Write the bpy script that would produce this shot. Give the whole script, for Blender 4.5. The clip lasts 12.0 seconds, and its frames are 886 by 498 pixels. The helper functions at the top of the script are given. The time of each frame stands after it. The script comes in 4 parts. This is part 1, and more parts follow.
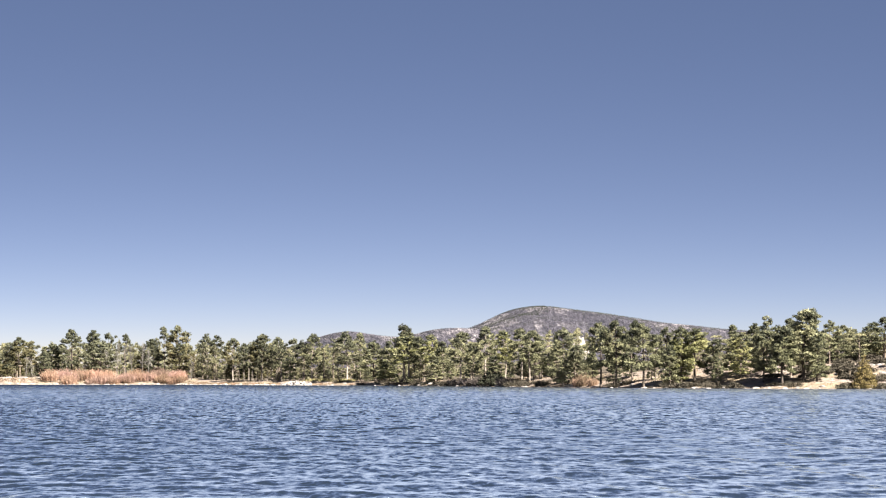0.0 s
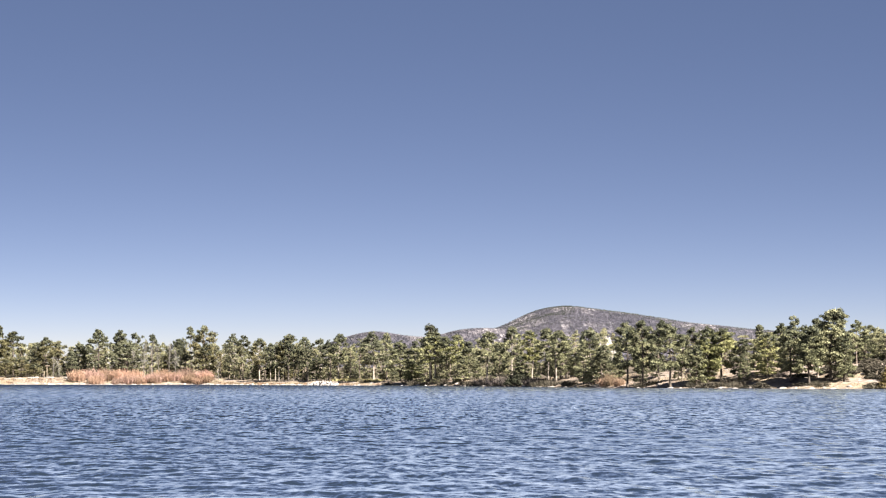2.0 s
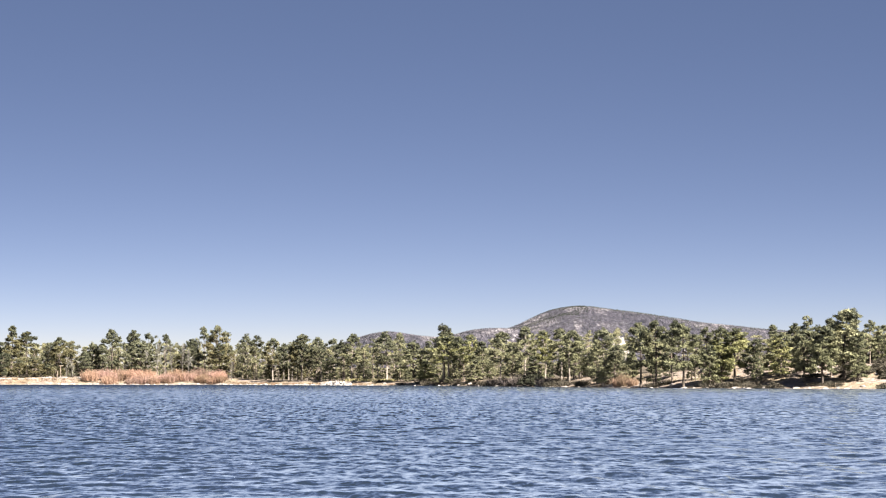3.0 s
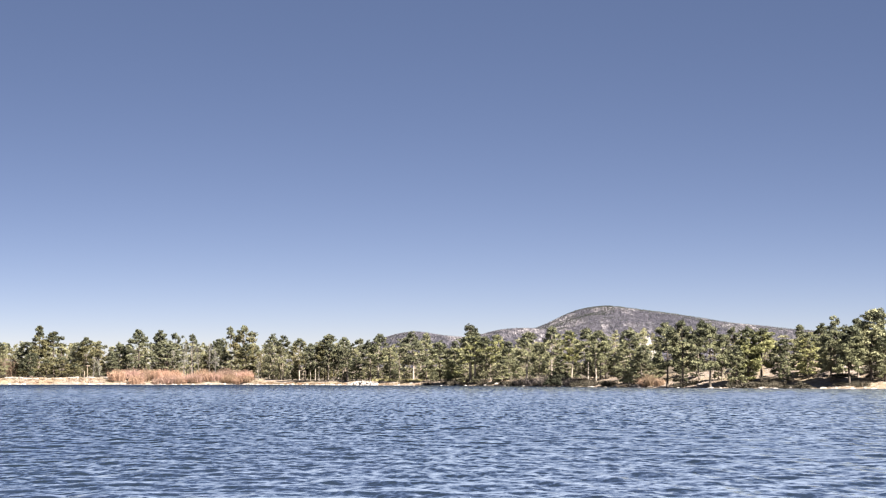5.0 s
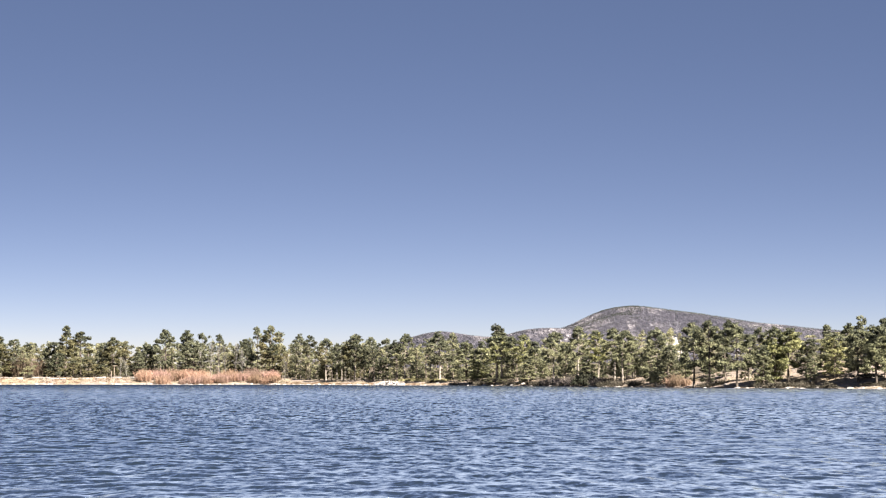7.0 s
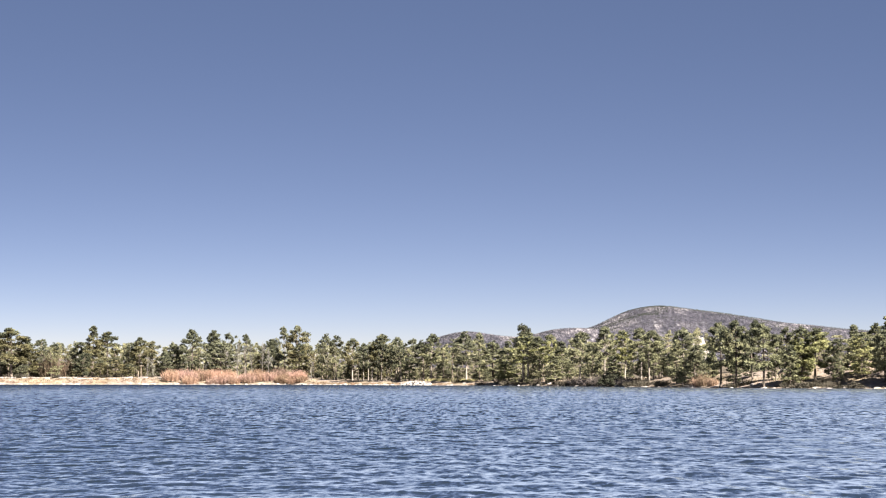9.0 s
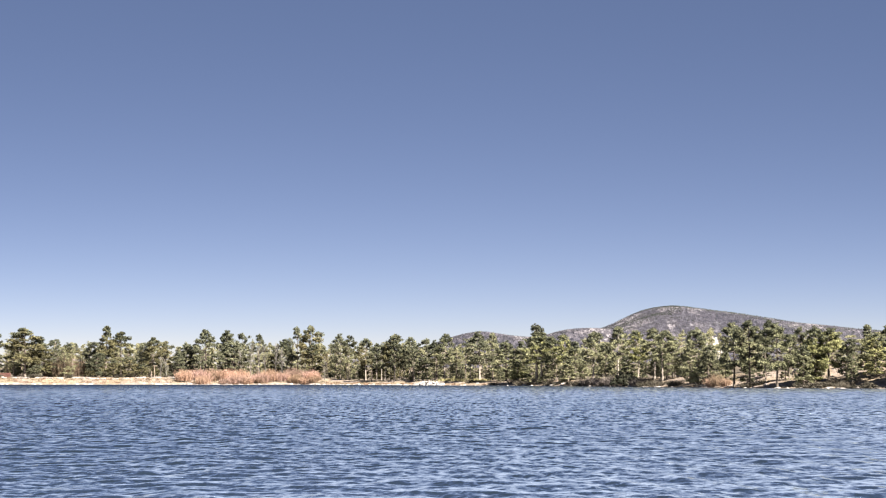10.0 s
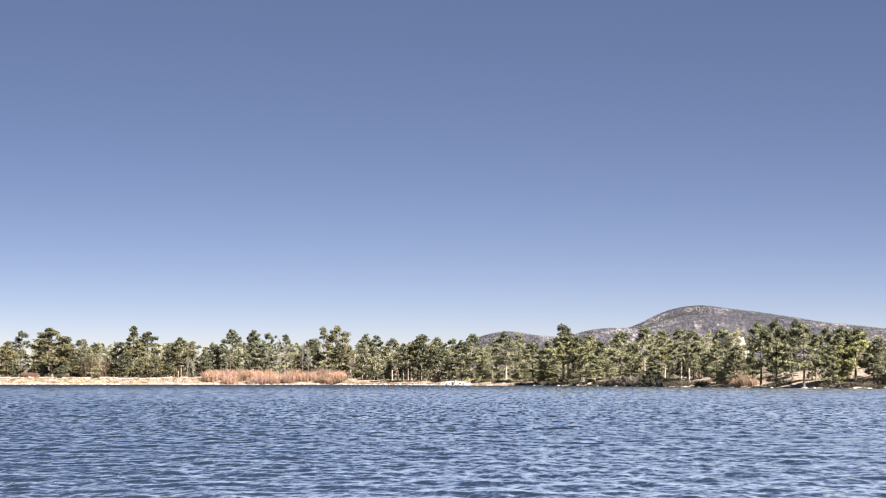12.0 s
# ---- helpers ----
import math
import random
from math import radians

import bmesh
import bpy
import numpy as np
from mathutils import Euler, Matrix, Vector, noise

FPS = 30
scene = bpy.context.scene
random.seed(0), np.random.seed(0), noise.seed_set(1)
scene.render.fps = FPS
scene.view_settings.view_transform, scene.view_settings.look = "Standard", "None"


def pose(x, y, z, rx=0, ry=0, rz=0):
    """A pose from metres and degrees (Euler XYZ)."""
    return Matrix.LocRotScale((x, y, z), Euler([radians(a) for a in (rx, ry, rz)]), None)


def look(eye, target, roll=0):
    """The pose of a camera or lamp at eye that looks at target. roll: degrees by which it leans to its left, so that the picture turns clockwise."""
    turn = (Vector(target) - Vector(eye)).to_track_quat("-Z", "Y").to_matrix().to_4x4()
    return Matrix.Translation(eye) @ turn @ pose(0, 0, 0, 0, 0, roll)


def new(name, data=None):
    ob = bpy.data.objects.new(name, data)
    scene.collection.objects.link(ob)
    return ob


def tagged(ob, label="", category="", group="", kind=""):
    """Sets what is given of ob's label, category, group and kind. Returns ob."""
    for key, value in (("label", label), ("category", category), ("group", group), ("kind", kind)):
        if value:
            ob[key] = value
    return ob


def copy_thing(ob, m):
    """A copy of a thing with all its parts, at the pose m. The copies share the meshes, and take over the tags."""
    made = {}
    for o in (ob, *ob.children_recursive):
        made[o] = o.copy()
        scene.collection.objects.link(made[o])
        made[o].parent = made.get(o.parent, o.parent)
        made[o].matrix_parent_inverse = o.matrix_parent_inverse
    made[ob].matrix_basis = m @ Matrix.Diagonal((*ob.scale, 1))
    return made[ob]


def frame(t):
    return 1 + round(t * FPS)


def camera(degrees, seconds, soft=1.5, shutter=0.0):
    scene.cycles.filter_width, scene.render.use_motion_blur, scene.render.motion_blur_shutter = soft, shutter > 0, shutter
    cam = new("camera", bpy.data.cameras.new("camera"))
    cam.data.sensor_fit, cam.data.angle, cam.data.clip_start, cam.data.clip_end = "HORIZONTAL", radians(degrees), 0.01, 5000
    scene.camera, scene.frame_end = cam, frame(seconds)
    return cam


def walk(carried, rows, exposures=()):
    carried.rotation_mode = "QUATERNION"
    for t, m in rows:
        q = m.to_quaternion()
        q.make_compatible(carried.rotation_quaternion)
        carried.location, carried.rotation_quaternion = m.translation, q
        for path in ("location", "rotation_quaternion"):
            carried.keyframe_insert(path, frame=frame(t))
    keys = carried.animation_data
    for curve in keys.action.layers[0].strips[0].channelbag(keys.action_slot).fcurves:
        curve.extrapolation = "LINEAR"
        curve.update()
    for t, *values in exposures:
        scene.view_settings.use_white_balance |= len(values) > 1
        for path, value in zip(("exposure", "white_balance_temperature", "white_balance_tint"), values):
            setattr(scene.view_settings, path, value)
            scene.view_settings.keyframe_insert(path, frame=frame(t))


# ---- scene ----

# ---- camera: a slow turn to the left from the near bank, looking over the lake ----
EYE, TILT = 2.0, 2.456
cam = camera(17.0, 12.0, soft=1.15)
TURN = [(0.5 * k, -1.536 + 0.128 * k) for k in range(25)]
walk(cam, [(t, pose(0, 0, EYE, 90 + TILT, 0, yaw)) for t, yaw in TURN])

# ---- world, sun, exposure ----
SUN_AZ, SUN_EL = radians(131), radians(42)
world = bpy.data.worlds.new("sky")
scene.world = world
world.use_nodes = True
wn, wl = world.node_tree.nodes, world.node_tree.links
sky = wn.new("ShaderNodeTexSky")
sky.sky_type = "NISHITA"
sky.sun_disc = False
sky.sun_elevation, sky.sun_rotation = SUN_EL, SUN_AZ
sky.altitude, sky.air_density, sky.dust_density, sky.ozone_density = 2300, 1.0, 0.9, 1.0
# elevation is squeezed to suit the camera's narrow lens: the pale band at the horizon is thin and the blue above it
# deepens quickly
way = wn.new("ShaderNodeTexCoord")
split = wn.new("ShaderNodeSeparateXYZ")
level = wn.new("ShaderNodeCombineXYZ")
flat_way, total_way, unit = [wn.new("ShaderNodeVectorMath") for _ in range(3)]
flat_way.operation, total_way.operation, unit.operation = "NORMALIZE", "ADD", "NORMALIZE"
squeeze, bend, height = [wn.new("ShaderNodeMath") for _ in range(3)]
squeeze.operation, bend.operation, height.operation = "MULTIPLY", "TANH", "MULTIPLY"
squeeze.inputs[1].default_value, height.inputs[1].default_value = 6.0, 0.62
up = wn.new("ShaderNodeCombineXYZ")
wl.new(way.outputs["Generated"], split.inputs[0])
wl.new(split.outputs[0], level.inputs[0])
wl.new(split.outputs[1], level.inputs[1])
wl.new(level.outputs[0], flat_way.inputs[0])
wl.new(split.outputs[2], squeeze.inputs[0])
wl.new(squeeze.outputs[0], bend.inputs[0])
wl.new(bend.outputs[0], height.inputs[0])
wl.new(height.outputs[0], up.inputs[2])
wl.new(flat_way.outputs[0], total_way.inputs[0])
wl.new(up.outputs[0], total_way.inputs[1])
wl.new(total_way.outputs[0], unit.inputs[0])
wl.new(unit.outputs[0], sky.inputs["Vector"])
tint = wn.new("ShaderNodeMix")
tint.data_type, tint.blend_type = "RGBA", "MULTIPLY"
tint.inputs[0].default_value = 1.0
haze = wn.new("ShaderNodeMix")
haze.data_type = "RGBA"
haze.inputs[6].default_value, haze.inputs[7].default_value = (0.362, 0.303, 0.322, 1), (0.343, 0.306, 0.327, 1)
wl.new(bend.outputs[0], haze.inputs[0])
wl.new(haze.outputs[2], tint.inputs[7])
wl.new(sky.outputs[0], tint.inputs[6])
wl.new(tint.outputs[2], wn["Background"].inputs["Color"])
wn["Background"].inputs["Strength"].default_value = 0.05
sun = new("sun", bpy.data.lights.new("sun", "SUN"))
sun.data.energy, sun.data.angle, sun.data.color = 5.0, radians(0.5), (1.0, 0.94, 0.85)
SUN_DIR = Vector((math.sin(SUN_AZ) * math.cos(SUN_EL), math.cos(SUN_AZ) * math.cos(SUN_EL), math.sin(SUN_EL)))
sun.matrix_world = look((0, 0, 100), Vector((0, 0, 100)) - SUN_DIR)
scene.view_settings.exposure = 2.77


# ---- materials ----
def material(name, rough=0.8, spec=0.3):
    m = bpy.data.materials.new(name)
    m.use_nodes = True
    b = m.node_tree.nodes["Principled BSDF"]
    b.inputs["Roughness"].default_value = rough
    b.inputs["Specular IOR Level"].default_value = spec
    return m, m.node_tree.nodes, m.node_tree.links, b


def noise_node(n, l, scale, detail=4, rough=0.6, stretch=None, coord="Object"):
    tc = n.new("ShaderNodeTexCoord")
    t = n.new("ShaderNodeTexNoise")
    t.inputs["Scale"].default_value, t.inputs["Detail"].default_value, t.inputs["Roughness"].default_value = scale, detail, rough
    if stretch:
        mp = n.new("ShaderNodeMapping")
        mp.inputs["Scale"].default_value = stretch
        l.new(tc.outputs[coord], mp.inputs["Vector"])
        l.new(mp.outputs[0], t.inputs["Vector"])
    else:
        l.new(tc.outputs[coord], t.inputs["Vector"])
    return t.outputs["Fac"]


def ramp(n, l, fac, stops):
    r = n.new("ShaderNodeValToRGB")
    while len(r.color_ramp.elements) < len(stops):
        r.color_ramp.elements.new(0.5)
    for e, (p, c) in zip(r.color_ramp.elements, stops):
        e.position, e.color = p, (*c, 1)
    l.new(fac, r.inputs[0])
    return r.outputs[0]


def mix(n, l, fac, a, b, blend="MIX"):
    m = n.new("ShaderNodeMix")
    m.data_type, m.blend_type = "RGBA", blend
    for s, v in ((m.inputs[0], fac), (m.inputs[6], a), (m.inputs[7], b)):
        if hasattr(v, "links"):
            l.new(v, s)
        elif isinstance(v, (int, float)):
            s.default_value = v
        else:
            s.default_value = (*v, 1)
    return m.outputs[2]


def bump(n, l, b, height, strength, dist):
    k = n.new("ShaderNodeBump")
    k.inputs["Strength"].default_value, k.inputs["Distance"].default_value = strength, dist
    l.new(height, k.inputs["Height"])
    l.new(k.outputs[0], b.inputs["Normal"])
    return k


def simple(name, a, b, scale, rough=0.85, bump_dist=0.02, mid=(0.4, 0.6), stretch=None):
    m, n, l, p = material(name, rough, 0.2)
    f = noise_node(n, l, scale, 5, 0.65, stretch)
    l.new(ramp(n, l, f, [(mid[0], a), (mid[1], b)]), p.inputs["Base Color"])
    bump(n, l, p, f, 0.6, bump_dist)
    return m


def needle_material(name, dark, light, through_light, scale=0.9):
    m, n, l, p = material(name, 0.75, 0.06)
    info = n.new("ShaderNodeObjectInfo")
    f = noise_node(n, l, scale, 3, 0.6)
    c = ramp(n, l, f, [(0.32, dark), (0.68, light)])
    hue = n.new("ShaderNodeHueSaturation")
    mr = n.new("ShaderNodeMapRange")
    mr.inputs[3].default_value, mr.inputs[4].default_value = 0.64, 1.24
    l.new(info.outputs["Random"], mr.inputs[0])
    l.new(mr.outputs[0], hue.inputs["Value"])
    turn = n.new("ShaderNodeMath")
    turn.operation = "MULTIPLY_ADD"
    turn.inputs[1].default_value, turn.inputs[2].default_value = -0.020, 0.510
    l.new(info.outputs["Random"], turn.inputs[0])
    l.new(turn.outputs[0], hue.inputs["Hue"])
    l.new(c, hue.inputs["Color"])
    l.new(hue.outputs[0], p.inputs["Base Color"])
    tr = n.new("ShaderNodeBsdfTranslucent")
    l.new(hue.outputs[0], tr.inputs["Color"])
    mx = n.new("ShaderNodeMixShader")
    mx.inputs[0].default_value = through_light
    l.new(p.outputs[0], mx.inputs[1])
    l.new(tr.outputs[0], mx.inputs[2])
    l.new(mx.outputs[0], n["Material Output"].inputs["Surface"])
    return m


PINE = needle_material("pine_needles", (0.070, 0.072, 0.043), (0.258, 0.252, 0.148), 0.25)
PINE_TOP = needle_material("painted_dark_tops", (0.034, 0.038, 0.027), (0.120, 0.122, 0.078), 0.15)
PINE_YELLOWISH = needle_material("yellow_green_needles", (0.105, 0.108, 0.050), (0.300, 0.288, 0.135), 0.3)
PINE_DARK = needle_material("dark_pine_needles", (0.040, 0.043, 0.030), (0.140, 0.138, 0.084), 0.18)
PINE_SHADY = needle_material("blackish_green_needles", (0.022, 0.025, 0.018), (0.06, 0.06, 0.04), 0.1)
PINE_OLIVE = needle_material("olive_pine_needles", (0.044, 0.041, 0.023), (0.150, 0.133, 0.068), 0.16)
PINE_MIXED = needle_material("mixed_pine_needles", (0.056, 0.057, 0.034), (0.236, 0.226, 0.128), 0.2, 0.33)
FAR_PINE = needle_material("far_pine_needles", (0.018, 0.02, 0.018), (0.04, 0.042, 0.036), 0.0)
PINE_BROWN = needle_material("brown_juniper_needles", (0.10, 0.080, 0.036), (0.25, 0.185, 0.085), 0.25)
def vary(m, low, high):
    """Makes the base colour lighter or darker from object to object."""
    n, l = m.node_tree.nodes, m.node_tree.links
    sock = n["Principled BSDF"].inputs["Base Color"]
    src = sock.links[0].from_socket
    info, mr, hue = n.new("ShaderNodeObjectInfo"), n.new("ShaderNodeMapRange"), n.new("ShaderNodeHueSaturation")
    mr.inputs[3].default_value, mr.inputs[4].default_value = low, high
    l.new(info.outputs["Random"], mr.inputs[0])
    l.new(mr.outputs[0], hue.inputs["Value"])
    l.new(src, hue.inputs["Color"])
    l.new(hue.outputs[0], sock)
    return m


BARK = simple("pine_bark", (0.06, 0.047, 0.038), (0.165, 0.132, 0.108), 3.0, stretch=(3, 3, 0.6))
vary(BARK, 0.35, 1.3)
# paler and darker copies of the bark stand in for sunlit and shaded trunks
SUNLIT_BARK = simple("sunlit_pale_pine_bark", (0.12, 0.10, 0.083), (0.27, 0.232, 0.196), 3.0, stretch=(3, 3, 0.6))
SHADED_BARK = simple("shaded_pine_bark", (0.028, 0.023, 0.019), (0.085, 0.068, 0.056), 3.0, stretch=(3, 3, 0.6))
ASPEN_BARK = simple("pale_bark", (0.06, 0.055, 0.048), (0.14, 0.128, 0.115), 4.0)
WILLOW = needle_material("red_willow_stems", (0.195, 0.122, 0.098), (0.36, 0.245, 0.200), 0.25)
WILLOW_TAN = needle_material("orange_willow_stems", (0.20, 0.124, 0.084), (0.365, 0.245, 0.178), 0.25)
TAN_TWIGS = needle_material("pale_orange_twigs", (0.20, 0.135, 0.096), (0.37, 0.265, 0.190), 0.3)
GREY_TWIGS = needle_material("grey_twigs", (0.06, 0.05, 0.045), (0.17, 0.145, 0.13), 0.1)
DARK_TWIGS = needle_material("dark_brown_twigs", (0.026, 0.023, 0.018), (0.085, 0.074, 0.056), 0.1)
BROWN_TWIGS = needle_material("brown_twigs", (0.10, 0.072, 0.050), (0.21, 0.155, 0.11), 0.2)
ROCK = simple("pale_granite", (0.115, 0.102, 0.093), (0.30, 0.272, 0.25), 1.7, bump_dist=0.06, mid=(0.3, 0.6))
GREY_ROCK = simple("grey_granite", (0.07, 0.064, 0.060), (0.25, 0.232, 0.215), 0.9, bump_dist=0.2, mid=(0.35, 0.62))
vary(ROCK, 0.5, 1.2)
GRASS = needle_material("dry_grass", (0.125, 0.094, 0.058), (0.255, 0.202, 0.138), 0.2)
RUST_GRASS = needle_material("rust_brown_grass", (0.085, 0.058, 0.038), (0.19, 0.135, 0.092), 0.2)
MEADOW = needle_material("pale_meadow_grass", (0.24, 0.21, 0.10), (0.40, 0.36, 0.19), 0.3)


def ground_material():
    m, n, l, p = material("dry_bank_soil", 0.95, 0.1)
    big = noise_node(n, l, 0.09, 4, 0.6)
    fine = noise_node(n, l, 0.9, 6, 0.7)
    soil = ramp(n, l, fine, [(0.3, (0.060, 0.044, 0.036)), (0.62, (0.218, 0.178, 0.153))])
    grass = ramp(n, l, fine, [(0.3, (0.075, 0.056, 0.036)), (0.65, (0.215, 0.172, 0.124))])
    sel = ramp(n, l, big, [(0.42, (0, 0, 0)), (0.56, (1, 1, 1))])
    l.new(mix(n, l, sel, soil, grass), p.inputs["Base Color"])
    bump(n, l, p, fine, 0.8, 0.25)
    return m


def mountain_material():
    m, n, l, p = material("mountain_scrub_and_rock", 0.95, 0.05)
    fine = noise_node(n, l, 0.22, 6, 0.75, (1, 0.15, 0.8))
    mid = noise_node(n, l, 0.024, 5, 0.62, (1, 0.16, 1.4))
    broad_n = noise_node(n, l, 0.006, 3, 0.5, (1, 0.3, 1.0))
    scrub = ramp(n, l, fine, [(0.36, (0.020, 0.021, 0.026)), (0.5, (0.044, 0.042, 0.050)), (0.68, (0.090, 0.084, 0.096))])
    rock = ramp(n, l, fine, [(0.42, (0.048, 0.044, 0.050)), (0.54, (0.11, 0.102, 0.108)), (0.64, (0.26, 0.245, 0.24))])
    sel = ramp(n, l, mid, [(0.53, (0, 0, 0)), (0.63, (1, 1, 1))])
    woody = ramp(n, l, broad_n, [(0.40, (0.90, 0.90, 0.95)), (0.58, (1.2, 1.17, 1.2))])
    l.new(mix(n, l, 1.0, mix(n, l, sel, scrub, rock), woody, "MULTIPLY"), p.inputs["Base Color"])
    bump(n, l, p, fine, 1.0, 8.0)
    return m


# slopes of the ripples: fine ones, short ones, layers fitted to the camera's view farther out and far off, their lean,
# and the sheen of the surface
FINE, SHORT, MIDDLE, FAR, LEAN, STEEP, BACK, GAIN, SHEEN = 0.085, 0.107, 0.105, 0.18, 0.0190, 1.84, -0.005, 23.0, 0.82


def water_material():
    m, n, l, p = material("lake_water", 0.6, 0.0)
    p.inputs["Base Color"].default_value = (0.004, 0.006, 0.008, 1)
    geo, tc = n.new("ShaderNodeNewGeometry"), n.new("ShaderNodeTexCoord")
    place = n.new("ShaderNodeSeparateXYZ")
    l.new(tc.outputs["Object"], place.inputs[0])

    def ripple(grain, detail, rough=0.55):
        """Noise between about -1 and 1, drawn out in depth to suit the camera's low view."""
        mp, t, mr = n.new("ShaderNodeMapping"), n.new("ShaderNodeTexNoise"), n.new("ShaderNodeMapRange")
        mp.inputs["Scale"].default_value = grain
        t.inputs["Scale"].default_value, t.inputs["Detail"].default_value = 1.0, detail
        t.inputs["Roughness"].default_value, t.inputs["Distortion"].default_value = rough, 0.5
        mr.inputs[1].default_value, mr.inputs[2].default_value, mr.inputs[3].default_value, mr.inputs[4].default_value = 0.25, 0.75, -1.0, 1.0
        l.new(tc.outputs["Object"], mp.inputs["Vector"])
        l.new(mp.outputs[0], t.inputs["Vector"])
        l.new(t.outputs["Fac"], mr.inputs[0])
        return mr.outputs[0]

    def calc(op, x, y=None, z=None):
        k = n.new("ShaderNodeMath")
        k.operation = op
        for sock, v in zip(k.inputs, (x, y, z)):
            if hasattr(v, "links"):
                l.new(v, sock)
            elif v is not None:
                sock.default_value = v
        return k.outputs[0]

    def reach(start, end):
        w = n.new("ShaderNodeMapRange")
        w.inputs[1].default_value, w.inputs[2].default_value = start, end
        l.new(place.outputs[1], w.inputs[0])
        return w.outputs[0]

    # cat's-paws: broad patches where the wind roughens the surface
    patch = calc("MULTIPLY_ADD", ripple((0.11, 0.018, 1), 3), 0.45, 1.0)
    fine = calc("MULTIPLY", ripple((5.0, 1.5, 1), 3, 0.65), FINE)
    # each layer's grain and reach are fitted to its distance from the camera
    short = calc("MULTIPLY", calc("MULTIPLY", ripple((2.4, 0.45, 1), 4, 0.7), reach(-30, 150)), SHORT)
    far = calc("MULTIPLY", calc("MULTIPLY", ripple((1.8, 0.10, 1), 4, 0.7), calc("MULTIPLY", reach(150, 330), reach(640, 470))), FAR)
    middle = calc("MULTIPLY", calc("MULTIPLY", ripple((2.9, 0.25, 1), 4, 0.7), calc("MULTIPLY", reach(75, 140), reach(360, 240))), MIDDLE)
    slope = calc("MULTIPLY", calc("ADD", calc("ADD", fine, short), calc("ADD", middle, far)), patch)
    # the waves' own slope towards the near bank, and the ripples on it: backs lie almost flat, fronts stand steep
    steep = n.new("ShaderNodeSeparateXYZ")
    l.new(geo.outputs["Normal"], steep.inputs[0])
    # slope offset by bearing from the camera, so the right side comes out brighter
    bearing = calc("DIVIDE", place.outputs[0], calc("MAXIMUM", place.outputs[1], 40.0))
    bearing_offset = n.new("ShaderNodeMapRange")
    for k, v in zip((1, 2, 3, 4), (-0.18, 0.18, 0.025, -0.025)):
        bearing_offset.inputs[k].default_value = v
    l.new(bearing, bearing_offset.inputs[0])
    # the far end is steepened to darken the strip below the left shore
    side_offset = calc("ADD", bearing_offset.outputs[0], calc("MULTIPLY_ADD", reach(400, 620), 0.07, BACK))
    raw = calc("ADD", calc("MULTIPLY_ADD", steep.outputs[1], -STEEP, slope), side_offset)
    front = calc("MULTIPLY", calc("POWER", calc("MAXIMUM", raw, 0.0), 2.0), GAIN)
    # lean by distance from the camera, set so that the flats reflect sky above the trees
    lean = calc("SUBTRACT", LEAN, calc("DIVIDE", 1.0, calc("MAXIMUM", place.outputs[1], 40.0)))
    # more lean to the right, fitted so the view there misses reflected trees
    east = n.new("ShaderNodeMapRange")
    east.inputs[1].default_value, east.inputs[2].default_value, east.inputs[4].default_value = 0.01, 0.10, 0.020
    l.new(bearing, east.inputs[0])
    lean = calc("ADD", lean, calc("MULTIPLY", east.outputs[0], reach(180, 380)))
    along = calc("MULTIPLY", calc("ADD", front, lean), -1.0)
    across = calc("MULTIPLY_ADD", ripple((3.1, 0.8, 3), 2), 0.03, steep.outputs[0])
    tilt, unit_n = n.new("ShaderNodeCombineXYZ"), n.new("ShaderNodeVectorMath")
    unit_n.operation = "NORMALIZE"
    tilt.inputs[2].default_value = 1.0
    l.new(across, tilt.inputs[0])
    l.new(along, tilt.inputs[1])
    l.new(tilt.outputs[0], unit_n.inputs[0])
    gloss, fres, mx = n.new("ShaderNodeBsdfGlossy"), n.new("ShaderNodeFresnel"), n.new("ShaderNodeMixShader")
    gloss.inputs["Roughness"].default_value, fres.inputs["IOR"].default_value = 0.08, 1.333
    for q in (p, gloss, fres):
        l.new(unit_n.outputs[0], q.inputs["Normal"])
    l.new(calc("POWER", fres.outputs[0], SHEEN), mx.inputs[0])
    l.new(p.outputs[0], mx.inputs[1])
    l.new(gloss.outputs[0], mx.inputs[2])
    # light scattered back by the clouded water, and pale highlights painted on the flattest slopes
    murk_glint, both, glint = n.new("ShaderNodeBsdfDiffuse"), n.new("ShaderNodeAddShader"), n.new("ShaderNodeMapRange")
    glint.interpolation_type = "SMOOTHSTEP"
    glint.inputs[1].default_value, glint.inputs[2].default_value = 0.02, -0.085
    l.new(raw, glint.inputs[0])
    l.new(mix(n, l, glint.outputs[0], (0.0022, 0.0037, 0.0068), (0.060, 0.071, 0.090)), murk_glint.inputs["Color"])
    l.new(mx.outputs[0], both.inputs[0])
    l.new(murk_glint.outputs[0], both.inputs[1])
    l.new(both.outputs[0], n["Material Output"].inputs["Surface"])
    return m


# ---- mesh helpers ----
def mesh_of(name, verts, faces, mat, smooth=False):
    me = bpy.data.meshes.new(name)
    me.from_pydata(verts, [], faces)
    me.materials.append(mat)
    if smooth:
        me.shade_smooth()
    return me


def part(name, me, parent, label=""):
    ob = new(name, me)
    ob.parent = parent
    return tagged(ob, label)


def bm_mesh(name, bm, mat, smooth=False):
    me = bpy.data.meshes.new(name)
    bm.to_mesh(me)
    bm.free()
    me.materials.append(mat)
    if smooth:
        me.shade_smooth()
    return me


